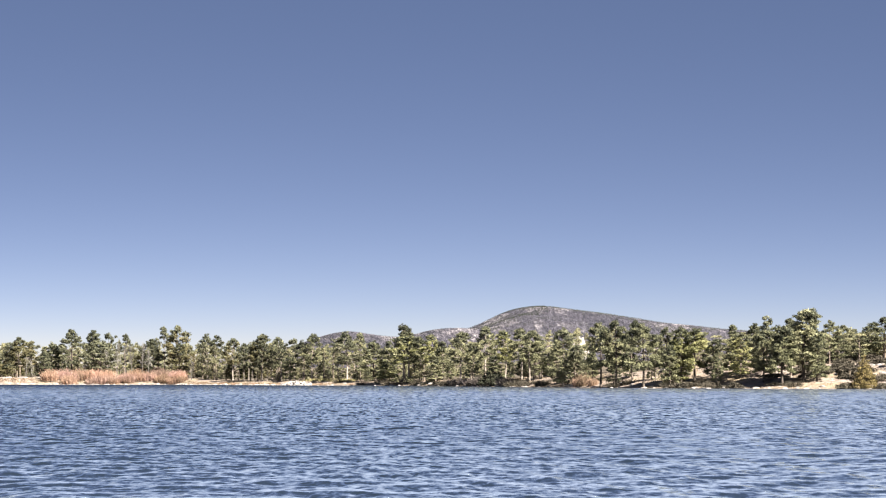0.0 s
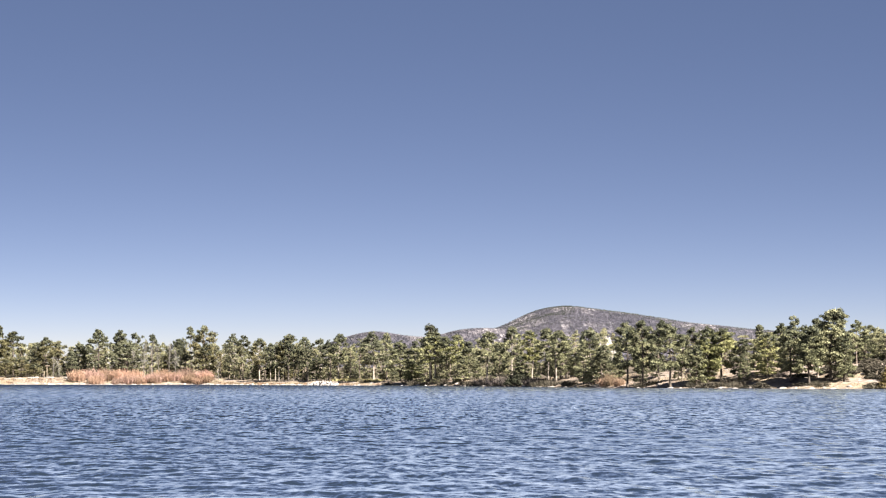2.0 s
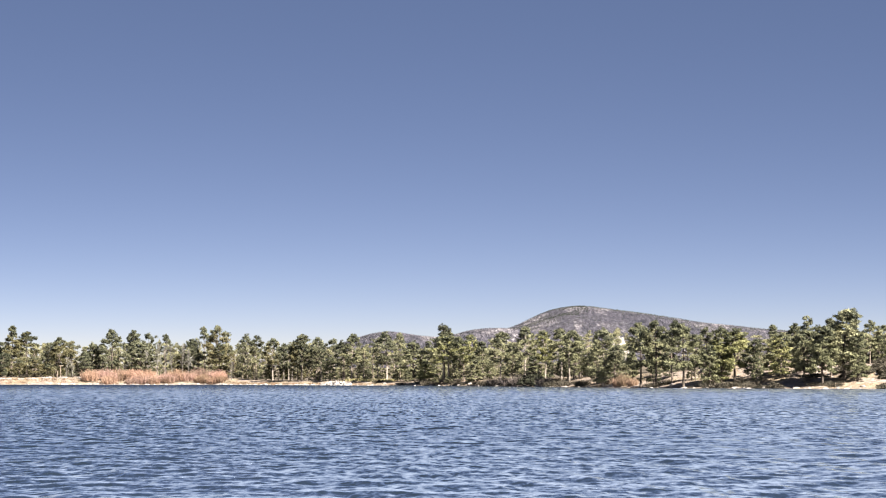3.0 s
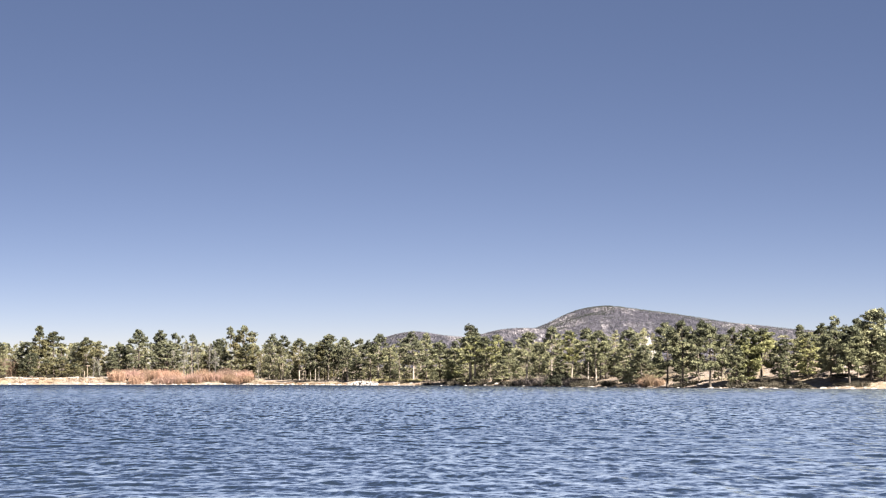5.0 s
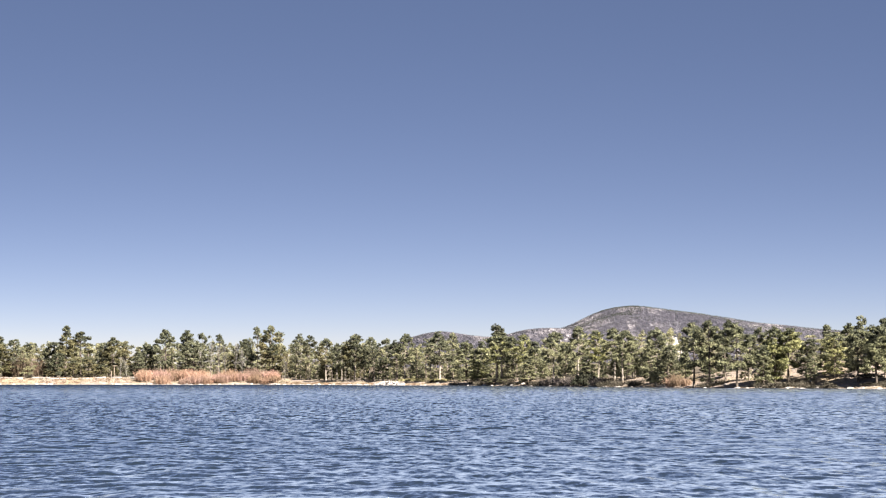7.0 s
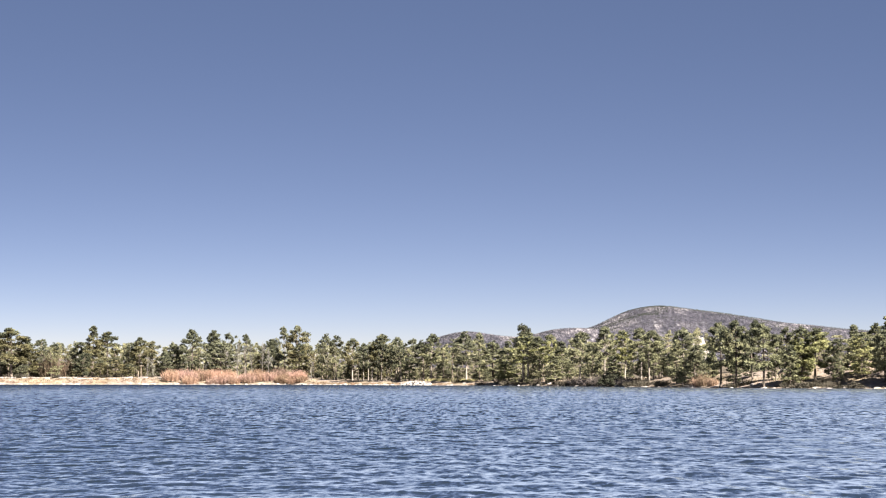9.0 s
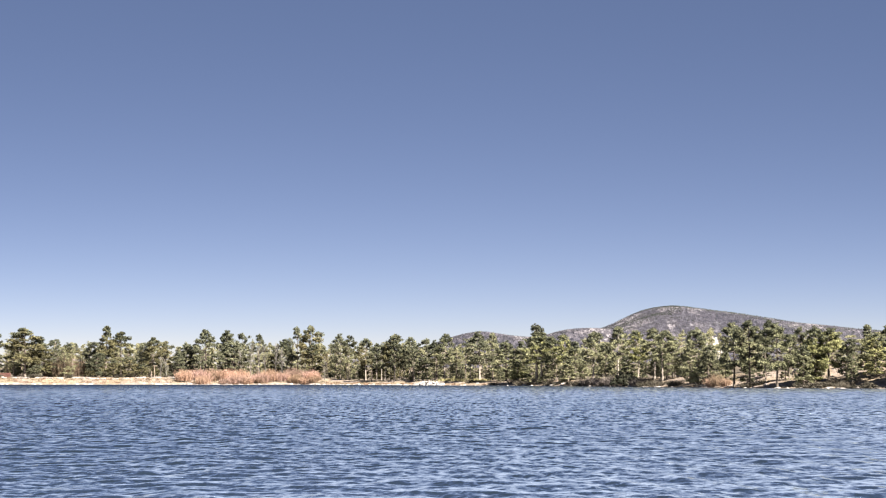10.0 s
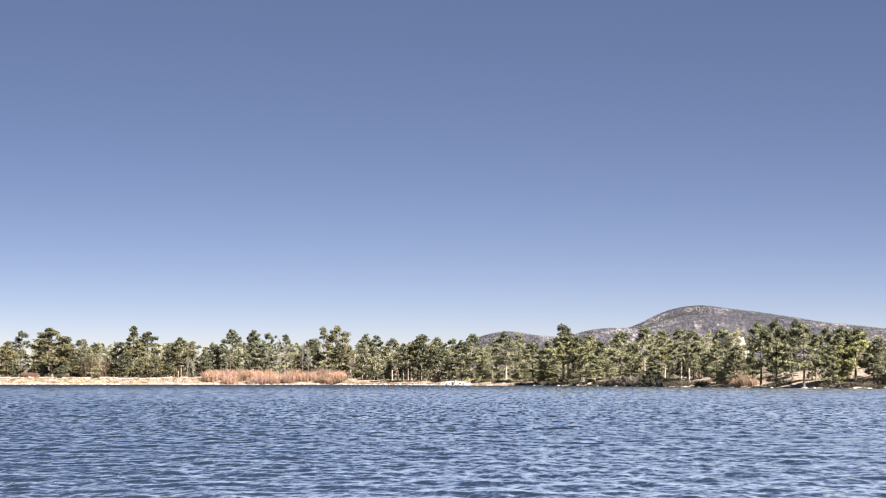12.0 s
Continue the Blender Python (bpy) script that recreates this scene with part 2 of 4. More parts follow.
def tube(V, F, points, radii, sides):
    """Adds a tapered tube along points to the vertex and face lists."""
    base = len(V)
    for i, (p, r) in enumerate(zip(points, radii)):
        q = points[min(i + 1, len(points) - 1)] - points[max(i - 1, 0)]
        q = q / (np.linalg.norm(q) + 1e-9)
        a = np.cross(q, (0.0, 1.0, 0.0) if abs(q[1]) < 0.8 else (1.0, 0.0, 0.0))
        a = a / np.linalg.norm(a)
        b = np.cross(q, a)
        for k in range(sides):
            t = 2 * math.pi * k / sides
            V.append(tuple(p + r * (math.cos(t) * a + math.sin(t) * b)))
    for i in range(len(points) - 1):
        for k in range(sides):
            F.append((base + i * sides + k, base + i * sides + (k + 1) % sides, base + (i + 1) * sides + (k + 1) % sides, base + (i + 1) * sides + k))


# ---- lie of the land ----
SHORE_X = [-600, -300, -125, -46, -17.8, 6.8, 27, 46.5, 67, 81, 200, 600]
SHORE_Y = [611, 689, 708.5, 708.5, 655.2, 616.2, 551.2, 492.7, 465.4, 457.6, 429, 390]
RISE_X = [-600, -125, -45, -34, 0, 25, 45, 60, 90, 600]
RISE_H = [1.8, 1.75, 1.65, 0.95, 0.9, 1.2, 2.4, 4.4, 4.5, 5.0]
RISE_L = [7, 7, 8, 14, 14, 16, 30, 42, 42, 42]


def smooth_step(t):
    t = np.clip(t, 0, 1)
    return t * t * (3 - 2 * t)


def shore(x):
    return np.interp(x, SHORE_X, SHORE_Y)


def wobble(x, y, s):
    return np.sin(x / s + 1.3) * np.cos(y / s * 0.83 + 0.4) + 0.6 * np.sin(x / s * 2.1 + y / s * 1.7) + 0.4 * np.cos(x / s * 3.9 - y / s * 3.1 + 2)


def ground_z(x, y):
    x, y = np.asarray(x, float), np.asarray(y, float)
    d = y - shore(x) - 0.35 * wobble(x, y * 0, 5.3)
    d = d + np.clip((x - 44) / 10, 0, 1) * smooth_step(d / 4) * 1.15 * np.sin(d * 0.8 + 0.11 * x)
    h, ln = np.interp(x, RISE_X, RISE_H), np.interp(x, RISE_X, RISE_L)
    land = h * smooth_step(d / ln) + 0.004 * np.clip(d - 50, 0, 2500) + 0.03 + (0.04 + 0.03 * h) * wobble(x, y, 3.7) * smooth_step(d / 6)
    bed = np.maximum(0.25 * d, -2.5)
    far = np.where(d > 0, land, bed)
    near = 0.4 + 0.02 * np.clip(-y, 0, 500) + np.clip((1.0 - y) * 0.5 - 0.5, -3.2, 0)
    side = np.clip((np.abs(x) - 320) * 0.1 - 2.5, -2.5, 3)
    return np.maximum(np.maximum(far, near), np.where(y > 0, side, -2.5))


def grid_mesh(name, xs, ys, zf, mat, smooth=True):
    X, Y = np.meshgrid(xs, ys)
    Z = zf(X, Y)
    nx, ny = len(xs), len(ys)
    idx = np.arange(nx * ny).reshape(ny, nx)
    F = np.stack([idx[:-1, :-1], idx[:-1, 1:], idx[1:, 1:], idx[1:, :-1]], -1).reshape(-1, 4)
    return mesh_of(name, np.stack([X, Y, Z], -1).reshape(-1, 3).tolist(), F.tolist(), mat, smooth)


FOREST_FLOOR = simple("shaded_needle_litter", (0.030, 0.024, 0.018), (0.085, 0.067, 0.048), 0.7, 0.95, 0.15)
EDGE_SOIL = simple("dark_edge_soil", (0.022, 0.018, 0.014), (0.060, 0.048, 0.038), 1.4, 0.6, 0.05)
gx = np.unique(np.concatenate([np.arange(-3000, 3001, 150), np.arange(-320, 320, 20), np.arange(-136, 106, 1.6)]))
gy = np.unique(np.concatenate([np.arange(-900, 4900, 150), np.arange(-30, 8, 2), np.arange(420, 900, 20), np.arange(450, 776, 1.25)]))
soil = grid_mesh("ground", gx, gy, ground_z, ground_material())
# under the woods: brown needle litter, its colour darkened for the trees' shade
soil.materials.append(FOREST_FLOOR)
mid_x, mid_y = [m.ravel() for m in np.meshgrid((gx[1:] + gx[:-1]) / 2, (gy[1:] + gy[:-1]) / 2)]
edge = np.interp(mid_x, [-140, -84, -44, -14, -12, -2, 0, 29, 36, 60, 95], [11, 11, 12, 13, 30, 30, 12, 12, 26, 42, 46])
wooded = (mid_y > 0) & (mid_y - shore(mid_x) > edge + 2.0 * wobble(mid_x, mid_y, 4.3))
# a dark edge along the waterline of the point and the knoll
soil.materials.append(EDGE_SOIL)
inland = mid_y - shore(mid_x)
rim = (mid_x > -8) & (mid_x < 120) & (inland > -1.0) & (inland < 0.9)
soil.polygons.foreach_set("material_index", wooded.astype(np.int32) + 2 * rim.astype(np.int32))
tagged(new("ground", soil), "dry tan grass and sandy soil on the lake banks", "ground", kind="structure")

# ---- water ----
# waves are lengthened in depth so that they look right from the low camera
STRETCH = 3.0
rng = np.random.default_rng(7)
WAVES = []
for i in range(64):
    lam = 0.24 * (2.0 / 0.24) ** rng.random()
    th = radians(84) + rng.normal(0, 1.0)
    WAVES.append((2 * math.pi / lam * math.cos(th), 2 * math.pi / lam * math.sin(th) / STRETCH, lam * 0.0030, rng.random() * 6.28, lam * STRETCH))


def water_z(X, Y, step):
    """Wind waves with sharpened crests, coming and going in groups; step: the spacing that can still carry them."""
    Z = np.zeros_like(X)
    bend_x = X + 0.5 * np.sin(Y / 11.0 + X / 4.1)
    bend_y = Y + 1.6 * np.sin(X / 2.7 + 0.6 * np.sin(Y / 17.0))
    for i, (kx, ky, a, ph, lam) in enumerate(WAVES):
        keep = np.clip(lam / (2.6 * step) - 1, 0, 1)
        group = 0.7 + 0.7 * np.sin(X * 0.55 * (1 + i % 5 * 0.4) + i) * np.sin(Y * 0.11 * (1 + i % 7 * 0.3) + 2 * i)
        c = np.sin(kx * bend_x + ky * bend_y + ph)
        Z += a * keep * group * (c + 0.3 * c * c)
    return Z


def water_mesh():
    ys, y = [], 40.0
    while y < 330:
        ys.append(y)
        y += 0.0022 * y + 0.035
    ys = np.array([-20.0, 20.0] + ys + list(np.arange(335, 800, 15.0)))
    u = np.linspace(-0.182, 0.182, 330)
    Y, U = np.meshgrid(ys, u, indexing="ij")
    X = U * np.maximum(Y, 40.0)
    Z = water_z(X, Y, 0.0021 * Y + 0.035) * np.clip((Y - 40) / 3, 0, 1) * np.clip((330 - Y) / 120, 0, 1)
    X = np.concatenate([np.full((len(ys), 1), -1500.0), X, np.full((len(ys), 1), 1500.0)], 1)
    Y = np.concatenate([Y[:, :1], Y, Y[:, :1]], 1)
    Z = np.pad(Z, ((0, 0), (1, 1)))
    idx = np.arange(X.size).reshape(X.shape)
    F = np.stack([idx[:-1, :-1], idx[:-1, 1:], idx[1:, 1:], idx[1:, :-1]], -1).reshape(-1, 4)
    return mesh_of("water", np.stack([X, Y, Z], -1).reshape(-1, 3).tolist(), F.tolist(), water_material(), True)


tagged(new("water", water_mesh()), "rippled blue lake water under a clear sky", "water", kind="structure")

# ---- mountain and hills ----
def ridge(xs, zs, y0, depth):
    def f(X, Y):
        top = np.interp(X, xs, zs)
        top = (top + np.interp(X - 12, xs, zs) + np.interp(X + 12, xs, zs)) / 3
        t = (Y - y0) / depth
        shape = np.where(t < 0, smooth_step(1 + t), smooth_step(1 - t * 0.8))
        rough = (wobble(X, Y, 61) * 2.2 + wobble(X, Y, 17) * 0.8) * np.clip(np.abs(t) * 4, 0.15, 1)
        return 4 + (top - 4) * shape + rough * smooth_step(top / 60)
    return f


ROCKY = mountain_material()
MOUNT_X = [50, 146, 158, 170, 186, 203, 223, 258, 281, 301, 342, 383, 424, 465, 522, 621, 759, 908, 1150]
MOUNT_Z = [45, 69.2, 71.7, 77.4, 86.4, 93.8, 99.5, 103.6, 101.2, 97.9, 93.8, 87.2, 79.9, 75.8, 70.0, 62.7, 52.8, 35.6, 15]
tagged(new("mountain", grid_mesh("mountain", np.arange(0, 1200, 6.0), np.arange(3500, 4800, 20.0), ridge(MOUNT_X, MOUNT_Z, 4300, 800), ROCKY)),
       "rounded grey mountain with scrub and pale rock patches", "mountain", kind="structure")
HILL_X = [-170, -102, -64, -46, -27, -11, 5, 30, 49, 64, 80, 99, 124, 162, 212, 330]
HILL_Z = [18, 27.8, 39.7, 46.7, 51.1, 51.7, 48.5, 45.4, 45.4, 51.1, 54.8, 55.5, 54.8, 49.8, 30.9, 18]
tagged(new("hill", grid_mesh("hill", np.arange(-185, 345, 5.0), np.arange(2800, 3700, 20.0), ridge(HILL_X, HILL_Z, 3300, 450), ROCKY)),
       "low wooded grey foothills beyond the trees", "hill", kind="structure")



def far_pines(name, zf, xr, yr, count, seed, label, size=1.0):
    """Small dark conifers dotted over a far slope, thicker on some parts than on others."""
    r = np.random.default_rng(seed)
    x, y = r.uniform(xr[0], xr[1], count * 3), r.uniform(yr[0], yr[1], count * 3)
    keep = (wobble(x, y, 47) + 0.8 * wobble(x, y, 19) + r.normal(size=count * 3) * 0.8 > 0.5)
    x, y = x[keep][:count], y[keep][:count]
    z, h = zf(x, y), r.uniform(1.0, 2.4, len(x)) * size
    w, a = h * r.uniform(0.22, 0.4, len(x)), r.random(len(x)) * 6.28
    P = np.stack([x, y, z - 0.6], -1)
    corner = [P + np.stack([np.cos(a + k) * w, np.sin(a + k) * w, 0 * a], -1) for k in (0, 1.571, 3.142, 4.712)]
    tip = P + np.stack([0 * x, 0 * x, h], -1)
    V = np.stack(corner + [tip], 1).reshape(-1, 3)
    b = np.arange(len(x)) * 5
    F = np.concatenate([np.stack([b + k, b + (k + 1) % 4, b + 4], -1) for k in range(4)])
    return tagged(new(name, mesh_of(name, V.tolist(), F.tolist(), FAR_PINE)), label, "trees", kind="stuff")


far_pines("mountain_pines", ridge(MOUNT_X, MOUNT_Z, 4300, 800), (110, 780), (3650, 4330), 12000, 21, "scattered dark pines on the rocky mountain")
far_pines("ridge_pines", ridge(MOUNT_X, MOUNT_Z, 4300, 800), (140, 262), (4120, 4330), 2600, 23, "dark pines crowded along the ridge of the mountain")
far_pines("hill_pines", ridge(HILL_X, HILL_Z, 3300, 450), (-115, 225), (2950, 3320), 6000, 22, "scattered dark pines on the foothills", 0.62)

# ---- trees ----
def tufts(rs, centres, radius, count, length, width):
    """Needle sprays round each centre, as slim triangles: most lie like scales on the clump, the rest stand out from it."""
    c = np.repeat(np.asarray(centres), count, axis=0)
    size = np.repeat(np.broadcast_to(radius, len(centres)), count)[:, None]
    n = len(c)
    v = rs.normal(size=(n, 3)) + np.array([0, 0, 0.35])
    v /= np.linalg.norm(v, axis=1)[:, None]
    p = c + v * size * (0.55 + 0.5 * rs.random((n, 1))) * np.array([1, 1, 0.62])
    w = np.cross(v, rs.normal(size=(n, 3))) + v * 0.35
    out = rs.random(n) < 0.5
    w[out] = (v + rs.normal(size=(n, 3)) * 0.4 + np.array([0, 0, 0.4]))[out]
    w /= np.linalg.norm(w, axis=1)[:, None] + 1e-9
    s = np.cross(v + rs.normal(size=(n, 3)) * 0.75, w)
    s /= np.linalg.norm(s, axis=1)[:, None] + 1e-9
    ln = (length * (0.6 + 0.8 * rs.random(n)))[:, None]
    V = np.stack([p - s * width - w * ln * 0.4, p + s * width - w * ln * 0.4, p + w * ln * 0.6], 1).reshape(-1, 3)
    return V.tolist(), np.arange(3 * n).reshape(-1, 3).tolist()


def pine(seed, bark, low, half, outline, limbs, leaf, blades=20, clump=0.40, gap=0.06, lumpy=False):
    """A pine 10 m high: low is where the crown begins, half its greatest half width. Clumps of needles sit on the ends of the limbs."""
    rs = np.random.default_rng(seed)
    root = new("pine_tree")
    V, F, C, R = [], [], [], []
    bend = rs.normal(size=2) * 0.14
    zs = np.linspace(-0.4, 9.8, 9)
    axis = lambda z: np.array([bend[0] * math.sin(z * 0.5) * z / 6, bend[1] * math.sin(z * 0.4 + 1) * z / 6, z])
    tube(V, F, [axis(z) for z in zs], [0.165 * (1 - z / 10.6) + 0.02 + (0.05 if z < 0 else 0) for z in zs], 7)
    # some sides and heights of the crown are full, others bare
    lobes = [(rs.random() * 6.28, low + (10 - low) * rs.random(), 0.75 + 0.75 * rs.random()) for _ in range(7)]
    whorls = max(5, limbs // 5)
    for i in range(limbs):
        w = i % whorls
        t = min(0.97, max(0.0, (w + 0.5 + rs.normal() * (0.42 if lumpy else 0.2)) / whorls))
        z = low + (9.5 - low) * t
        a = i * 2.4 + rs.normal() * 0.5
        if rs.random() < gap:
            continue
        r = half * outline(t) * (0.62 + 0.42 * rs.random())
        for la, lz, k in lobes:
            if math.cos(a - la) > 0.25 and abs(z - lz) < 0.9:
                r *= k
        r = min(r, half * 1.2)
        up = 0.42 * t + 0.06 + rs.normal() * 0.10 - (0.20 if t < 0.3 else 0)
        d = np.array([math.cos(a), math.sin(a), up])
        s = axis(z)
        mid_p, end = s + d * r * 0.55 + np.array([0, 0, -0.05 * r]), s + d * r + np.array([0, 0, 0.03 * r])
        tube(V, F, [s, mid_p, end], [0.055 * (1 - t * 0.6), 0.035 * (1 - t * 0.5), 0.012], 3)
        side = np.array([-math.sin(a), math.cos(a), 0])
        for _ in range(1 + (r > 0.45 * half)):
            C.append(s + d * r * (0.72 + 0.22 * rs.random()) + side * rs.normal() * 0.32 + np.array([0, 0, rs.normal() * 0.16]))
            R.append(clump * (0.55 + 0.5 * rs.random()))
        C.append(end)
        R.append(clump * (0.75 + 0.3 * r / half + 0.25 * rs.random()))
        C.append(s + d * r * (0.5 + 0.2 * rs.random()) + side * rs.normal() * 0.3 + np.array([0, 0, 0.1]))
        R.append(clump * (0.75 + 0.4 * rs.random()))
        if r > 0.5 * half:
            C.append(s + d * r * 0.84 + side * rs.choice((-1, 1)) * (0.25 + 0.3 * rs.random()) + np.array([0, 0, rs.normal() * 0.12]))
            R.append(clump * (0.65 + 0.4 * rs.random()))
    for _ in range(5 if lumpy else 4):
        C.append(axis(9.55) + rs.normal(size=3) * np.array([0.30, 0.30, 0.26] if lumpy else [0.13, 0.13, 0.3]))
        R.append(clump * (0.7 + 0.35 * rs.random()))
    part("trunk", mesh_of("trunk", V, F, bark, True), root)
    tv, tf = tufts(rs, C, np.array(R), blades, 0.38, 0.085)
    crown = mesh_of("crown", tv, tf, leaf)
    # darker needles painted on more clumps higher up, for treetops dark against the sky
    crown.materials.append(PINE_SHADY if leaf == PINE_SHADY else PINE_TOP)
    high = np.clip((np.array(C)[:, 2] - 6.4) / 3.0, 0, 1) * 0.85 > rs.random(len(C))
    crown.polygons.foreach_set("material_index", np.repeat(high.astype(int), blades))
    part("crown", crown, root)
    return root


def round_top(t):
    return (0.42 + 0.72 * math.sin(3.1 * (t * 0.9 + 0.1))) * max(0.0, 1 - t ** 2.4) ** 0.7 + 0.14


def full(t):
    return (0.85 + 0.25 * math.sin(t * 3.1)) * max(0.0, 1 - t ** 2.6) ** 0.75 + 0.10


def cone(t):
    return 1.08 * (1 - t) ** 0.8 + 0.10


def broad(t):
    return math.sqrt(max(0.0, 1 - (2 * t - 0.9) ** 2 * 0.8)) * 0.95 + 0.1


def ragged(t):
    return (1.0 - 0.42 * t ** 1.6) * (0.88 + 0.12 * math.sin(t * 17.0)) * max(0.0, 1 - t ** 5) ** 0.6 + 0.08


KINDS = {0: ("tall pine with a bare lower trunk and an uneven crown", lambda s, m, b=BARK: pine(s, b, 2.9, 2.3, round_top, 66, m, gap=0.1, lumpy=True)),
         9: ("pine with a long bare trunk and a rounded crown", lambda s, m, b=BARK: pine(s, b, 3.9, 2.3, round_top, 62, m, gap=0.08, lumpy=True)),
         1: ("full bushy green pine with branches low down", lambda s, m, b=BARK: pine(s, b, 1.2, 2.3, full, 78, m, lumpy=s % 3 != 0)),
         2: ("cone-shaped dark green conifer branched to the ground", lambda s, m, b=BARK: pine(s, b, 0.6, 2.3, cone, 80, m, clump=0.37)),
         3: ("broad spreading pine with a wide rounded crown", lambda s, m, b=BARK: pine(s, b, 2.3, 2.3, broad, 112, m, clump=0.36, gap=0.08, lumpy=True)),
         10: ("old pine with a wide ragged crown above a bare trunk", lambda s, m, b=BARK: pine(s, b, 2.5, 2.3, ragged, 116, m, clump=0.34, gap=0.10, lumpy=True)),
         4: ("slender pine with a narrow crown", lambda s, m, b=BARK: pine(s, b, 2.2, 2.3, full, 56, m, gap=0.12, lumpy=True)),
         6: ("bushy green pine in the woods behind", lambda s, m, b=BARK: pine(s, b, 1.2, 2.3, full, 25, m, blades=10, clump=0.50)),
         7: ("narrow dark conifer in the woods behind", lambda s, m, b=BARK: pine(s, b, 0.8, 2.3, cone, 27, m, blades=9, clump=0.46)),
         8: ("pine with one dark clump of needles at the top", lambda s, m, b=BARK: pine(s, b, 8.7, 1.5, broad, 16, PINE_SHADY, clump=0.42, lumpy=True)),
         5: ("sparse pine with dark clustered tufts at the top", lambda s, m, b=BARK: pine(s, b, 4.0, 2.3, round_top, 42, m, gap=0.15, lumpy=True))}
PROTO = {}


def plant(kind, variant, x, back, height, half, turn, group, bark=BARK, yellowish=False):
    y = float(shore(x)) + back
    z = float(ground_z(x, y))
    m = Matrix.LocRotScale((x, y, z), Euler((0, 0, turn)), (half / 2.3, half / 2.3, height / 10.4))
    west = x < -20
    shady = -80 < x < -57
    key = (kind, variant, west, yellowish, shady, bark.name)
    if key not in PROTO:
        leaf = PINE_YELLOWISH if yellowish else PINE_DARK if variant == 2 or kind == 5 or shady else PINE_OLIVE if west else PINE
        ob = PROTO[key] = KINDS[kind][1](kind * 10 + variant + 1, leaf, bark)
        ob.matrix_basis = m
    else:
        src = PROTO[key]
        ob = copy_thing(src, m @ Matrix.Diagonal((1 / src.scale[0], 1 / src.scale[1], 1 / src.scale[2], 1)))
    size = "small" if height < 7 else "medium-sized" if height < 10.5 else "high"
    return tagged(ob, f"{size} {KINDS[kind][0]}", "tree", group)


# position along the shore, metres behind the waterline, height, half width, kind
WEST = [
    (-126.4, 16.0, 9.4, 2.5, 1), (-124.0, 22.0, 11.8, 2.1, 5), (-114.6, 11.0, 12.5, 4.4, 0), (-111.6, 14.0, 10.0, 3.3, 1), (-107.8, 16.0, 9.8, 2.1, 4),
    (-105.9, 24.0, 8.7, 2.2, 1), (-104.9, 30.0, 8.6, 1.8, 4), (-99.8, 18.0, 9.2, 2.4, 1), (-95.1, 14.0, 13.1, 2.9, 2), (-92.3, 20.0, 11.7, 3.1, 0),
    (-96.9, 9.0, 6.3, 1.9, 1), (-88.8, 8.0, 4.9, 2.2, 1), (-119.4, 26.0, 8.1, 2.2, 1), (-86.9, 18.0, 8.9, 1.8, 1),
]
WILLOWS = [
    (-83.9, 16.0, 10.3, 2.3, 0), (-81.3, 20.0, 9.5, 1.9, 0), (-76.9, 9.0, 6.6, 2.1, 2), (-76.0, 18.0, 8.6, 2.5, 1), (-73.9, 22.0, 8.7, 1.9, 1),
    (-70.9, 14.0, 12.2, 2.8, 0), (-66.3, 20.0, 12.0, 2.4, 0), (-63.8, 12.0, 9.0, 4.1, 1), (-62.8, 24.0, 11.4, 1.7, 5), (-58.5, 26.0, 11.0, 1.7, 5),
    (-54.1, 18.0, 7.8, 1.9, 2), (-51.2, 16.0, 9.9, 1.9, 1), (-48.6, 17.0, 12.8, 1.8, 5), (-45.3, 14.0, 13.3, 2.6, 0), (-53.3, 26.0, 9.6, 1.7, 4),
    (-44.2, 10.0, 8.6, 2.2, 1),
]
COVE = [
    (-41.7, 16.0, 7.7, 1.5, 1), (-36.9, 11.0, 10.3, 2.3, 0), (-34.7, 17.0, 10.5, 1.6, 4), (-30.4, 12.0, 9.7, 2.1, 0), (-27.8, 18.0, 8.4, 1.3, 4),
    (-23.1, 10.0, 10.5, 2.7, 0), (-19.6, 15.0, 9.8, 1.9, 0), (-15.6, 18.0, 9.3, 1.7, 5), (-16.2, 7.0, 5.0, 1.6, 1), (-11.3, 9.0, 10.2, 2.2, 0),
    (-13.6, 16.0, 8.7, 1.6, 0), (-8.4, 16.0, 7.6, 1.5, 1), (-5.5, 13.0, 9.3, 1.5, 0), (-3.6, 7.0, 10.2, 2.7, 0), (-0.7, 16.0, 10.4, 1.7, 0),
    (-21.4, 20.0, 7.5, 1.8, 1), (-25.9, 20.0, 8.3, 1.7, 4),
]
POINT = [
    (2.1, 9.0, 8.8, 2.3, 1), (5.5, 13.0, 8.9, 1.7, 1), (8.4, 6.0, 10.9, 2.6, 0), (8.6, 7.0, 11.9, 1.6, 8), (9.4, 9.0, 9.9, 2.8, 0), (11.7, 14.0, 9.6, 1.9, 0),
    (13.9, 13.0, 9.9, 1.8, 0), (15.9, 11.0, 8.3, 1.8, 1), (19.2, 9.0, 10.0, 2.2, 0), (21.5, 14.0, 7.7, 1.6, 1), (23.5, 10.0, 10.8, 1.9, 0),
    (26.9, 12.0, 9.8, 2.0, 0), (29.5, 10.0, 10.0, 1.9, 0), (30.6, 6.0, 9.8, 1.9, 0), (32.4, 12.0, 7.7, 1.5, 1), (4.5, 4.0, 4.8, 1.7, 2),
    (14.5, 5.0, 4.6, 1.6, 2), (24.9, 5.0, 5.2, 1.8, 2),
]
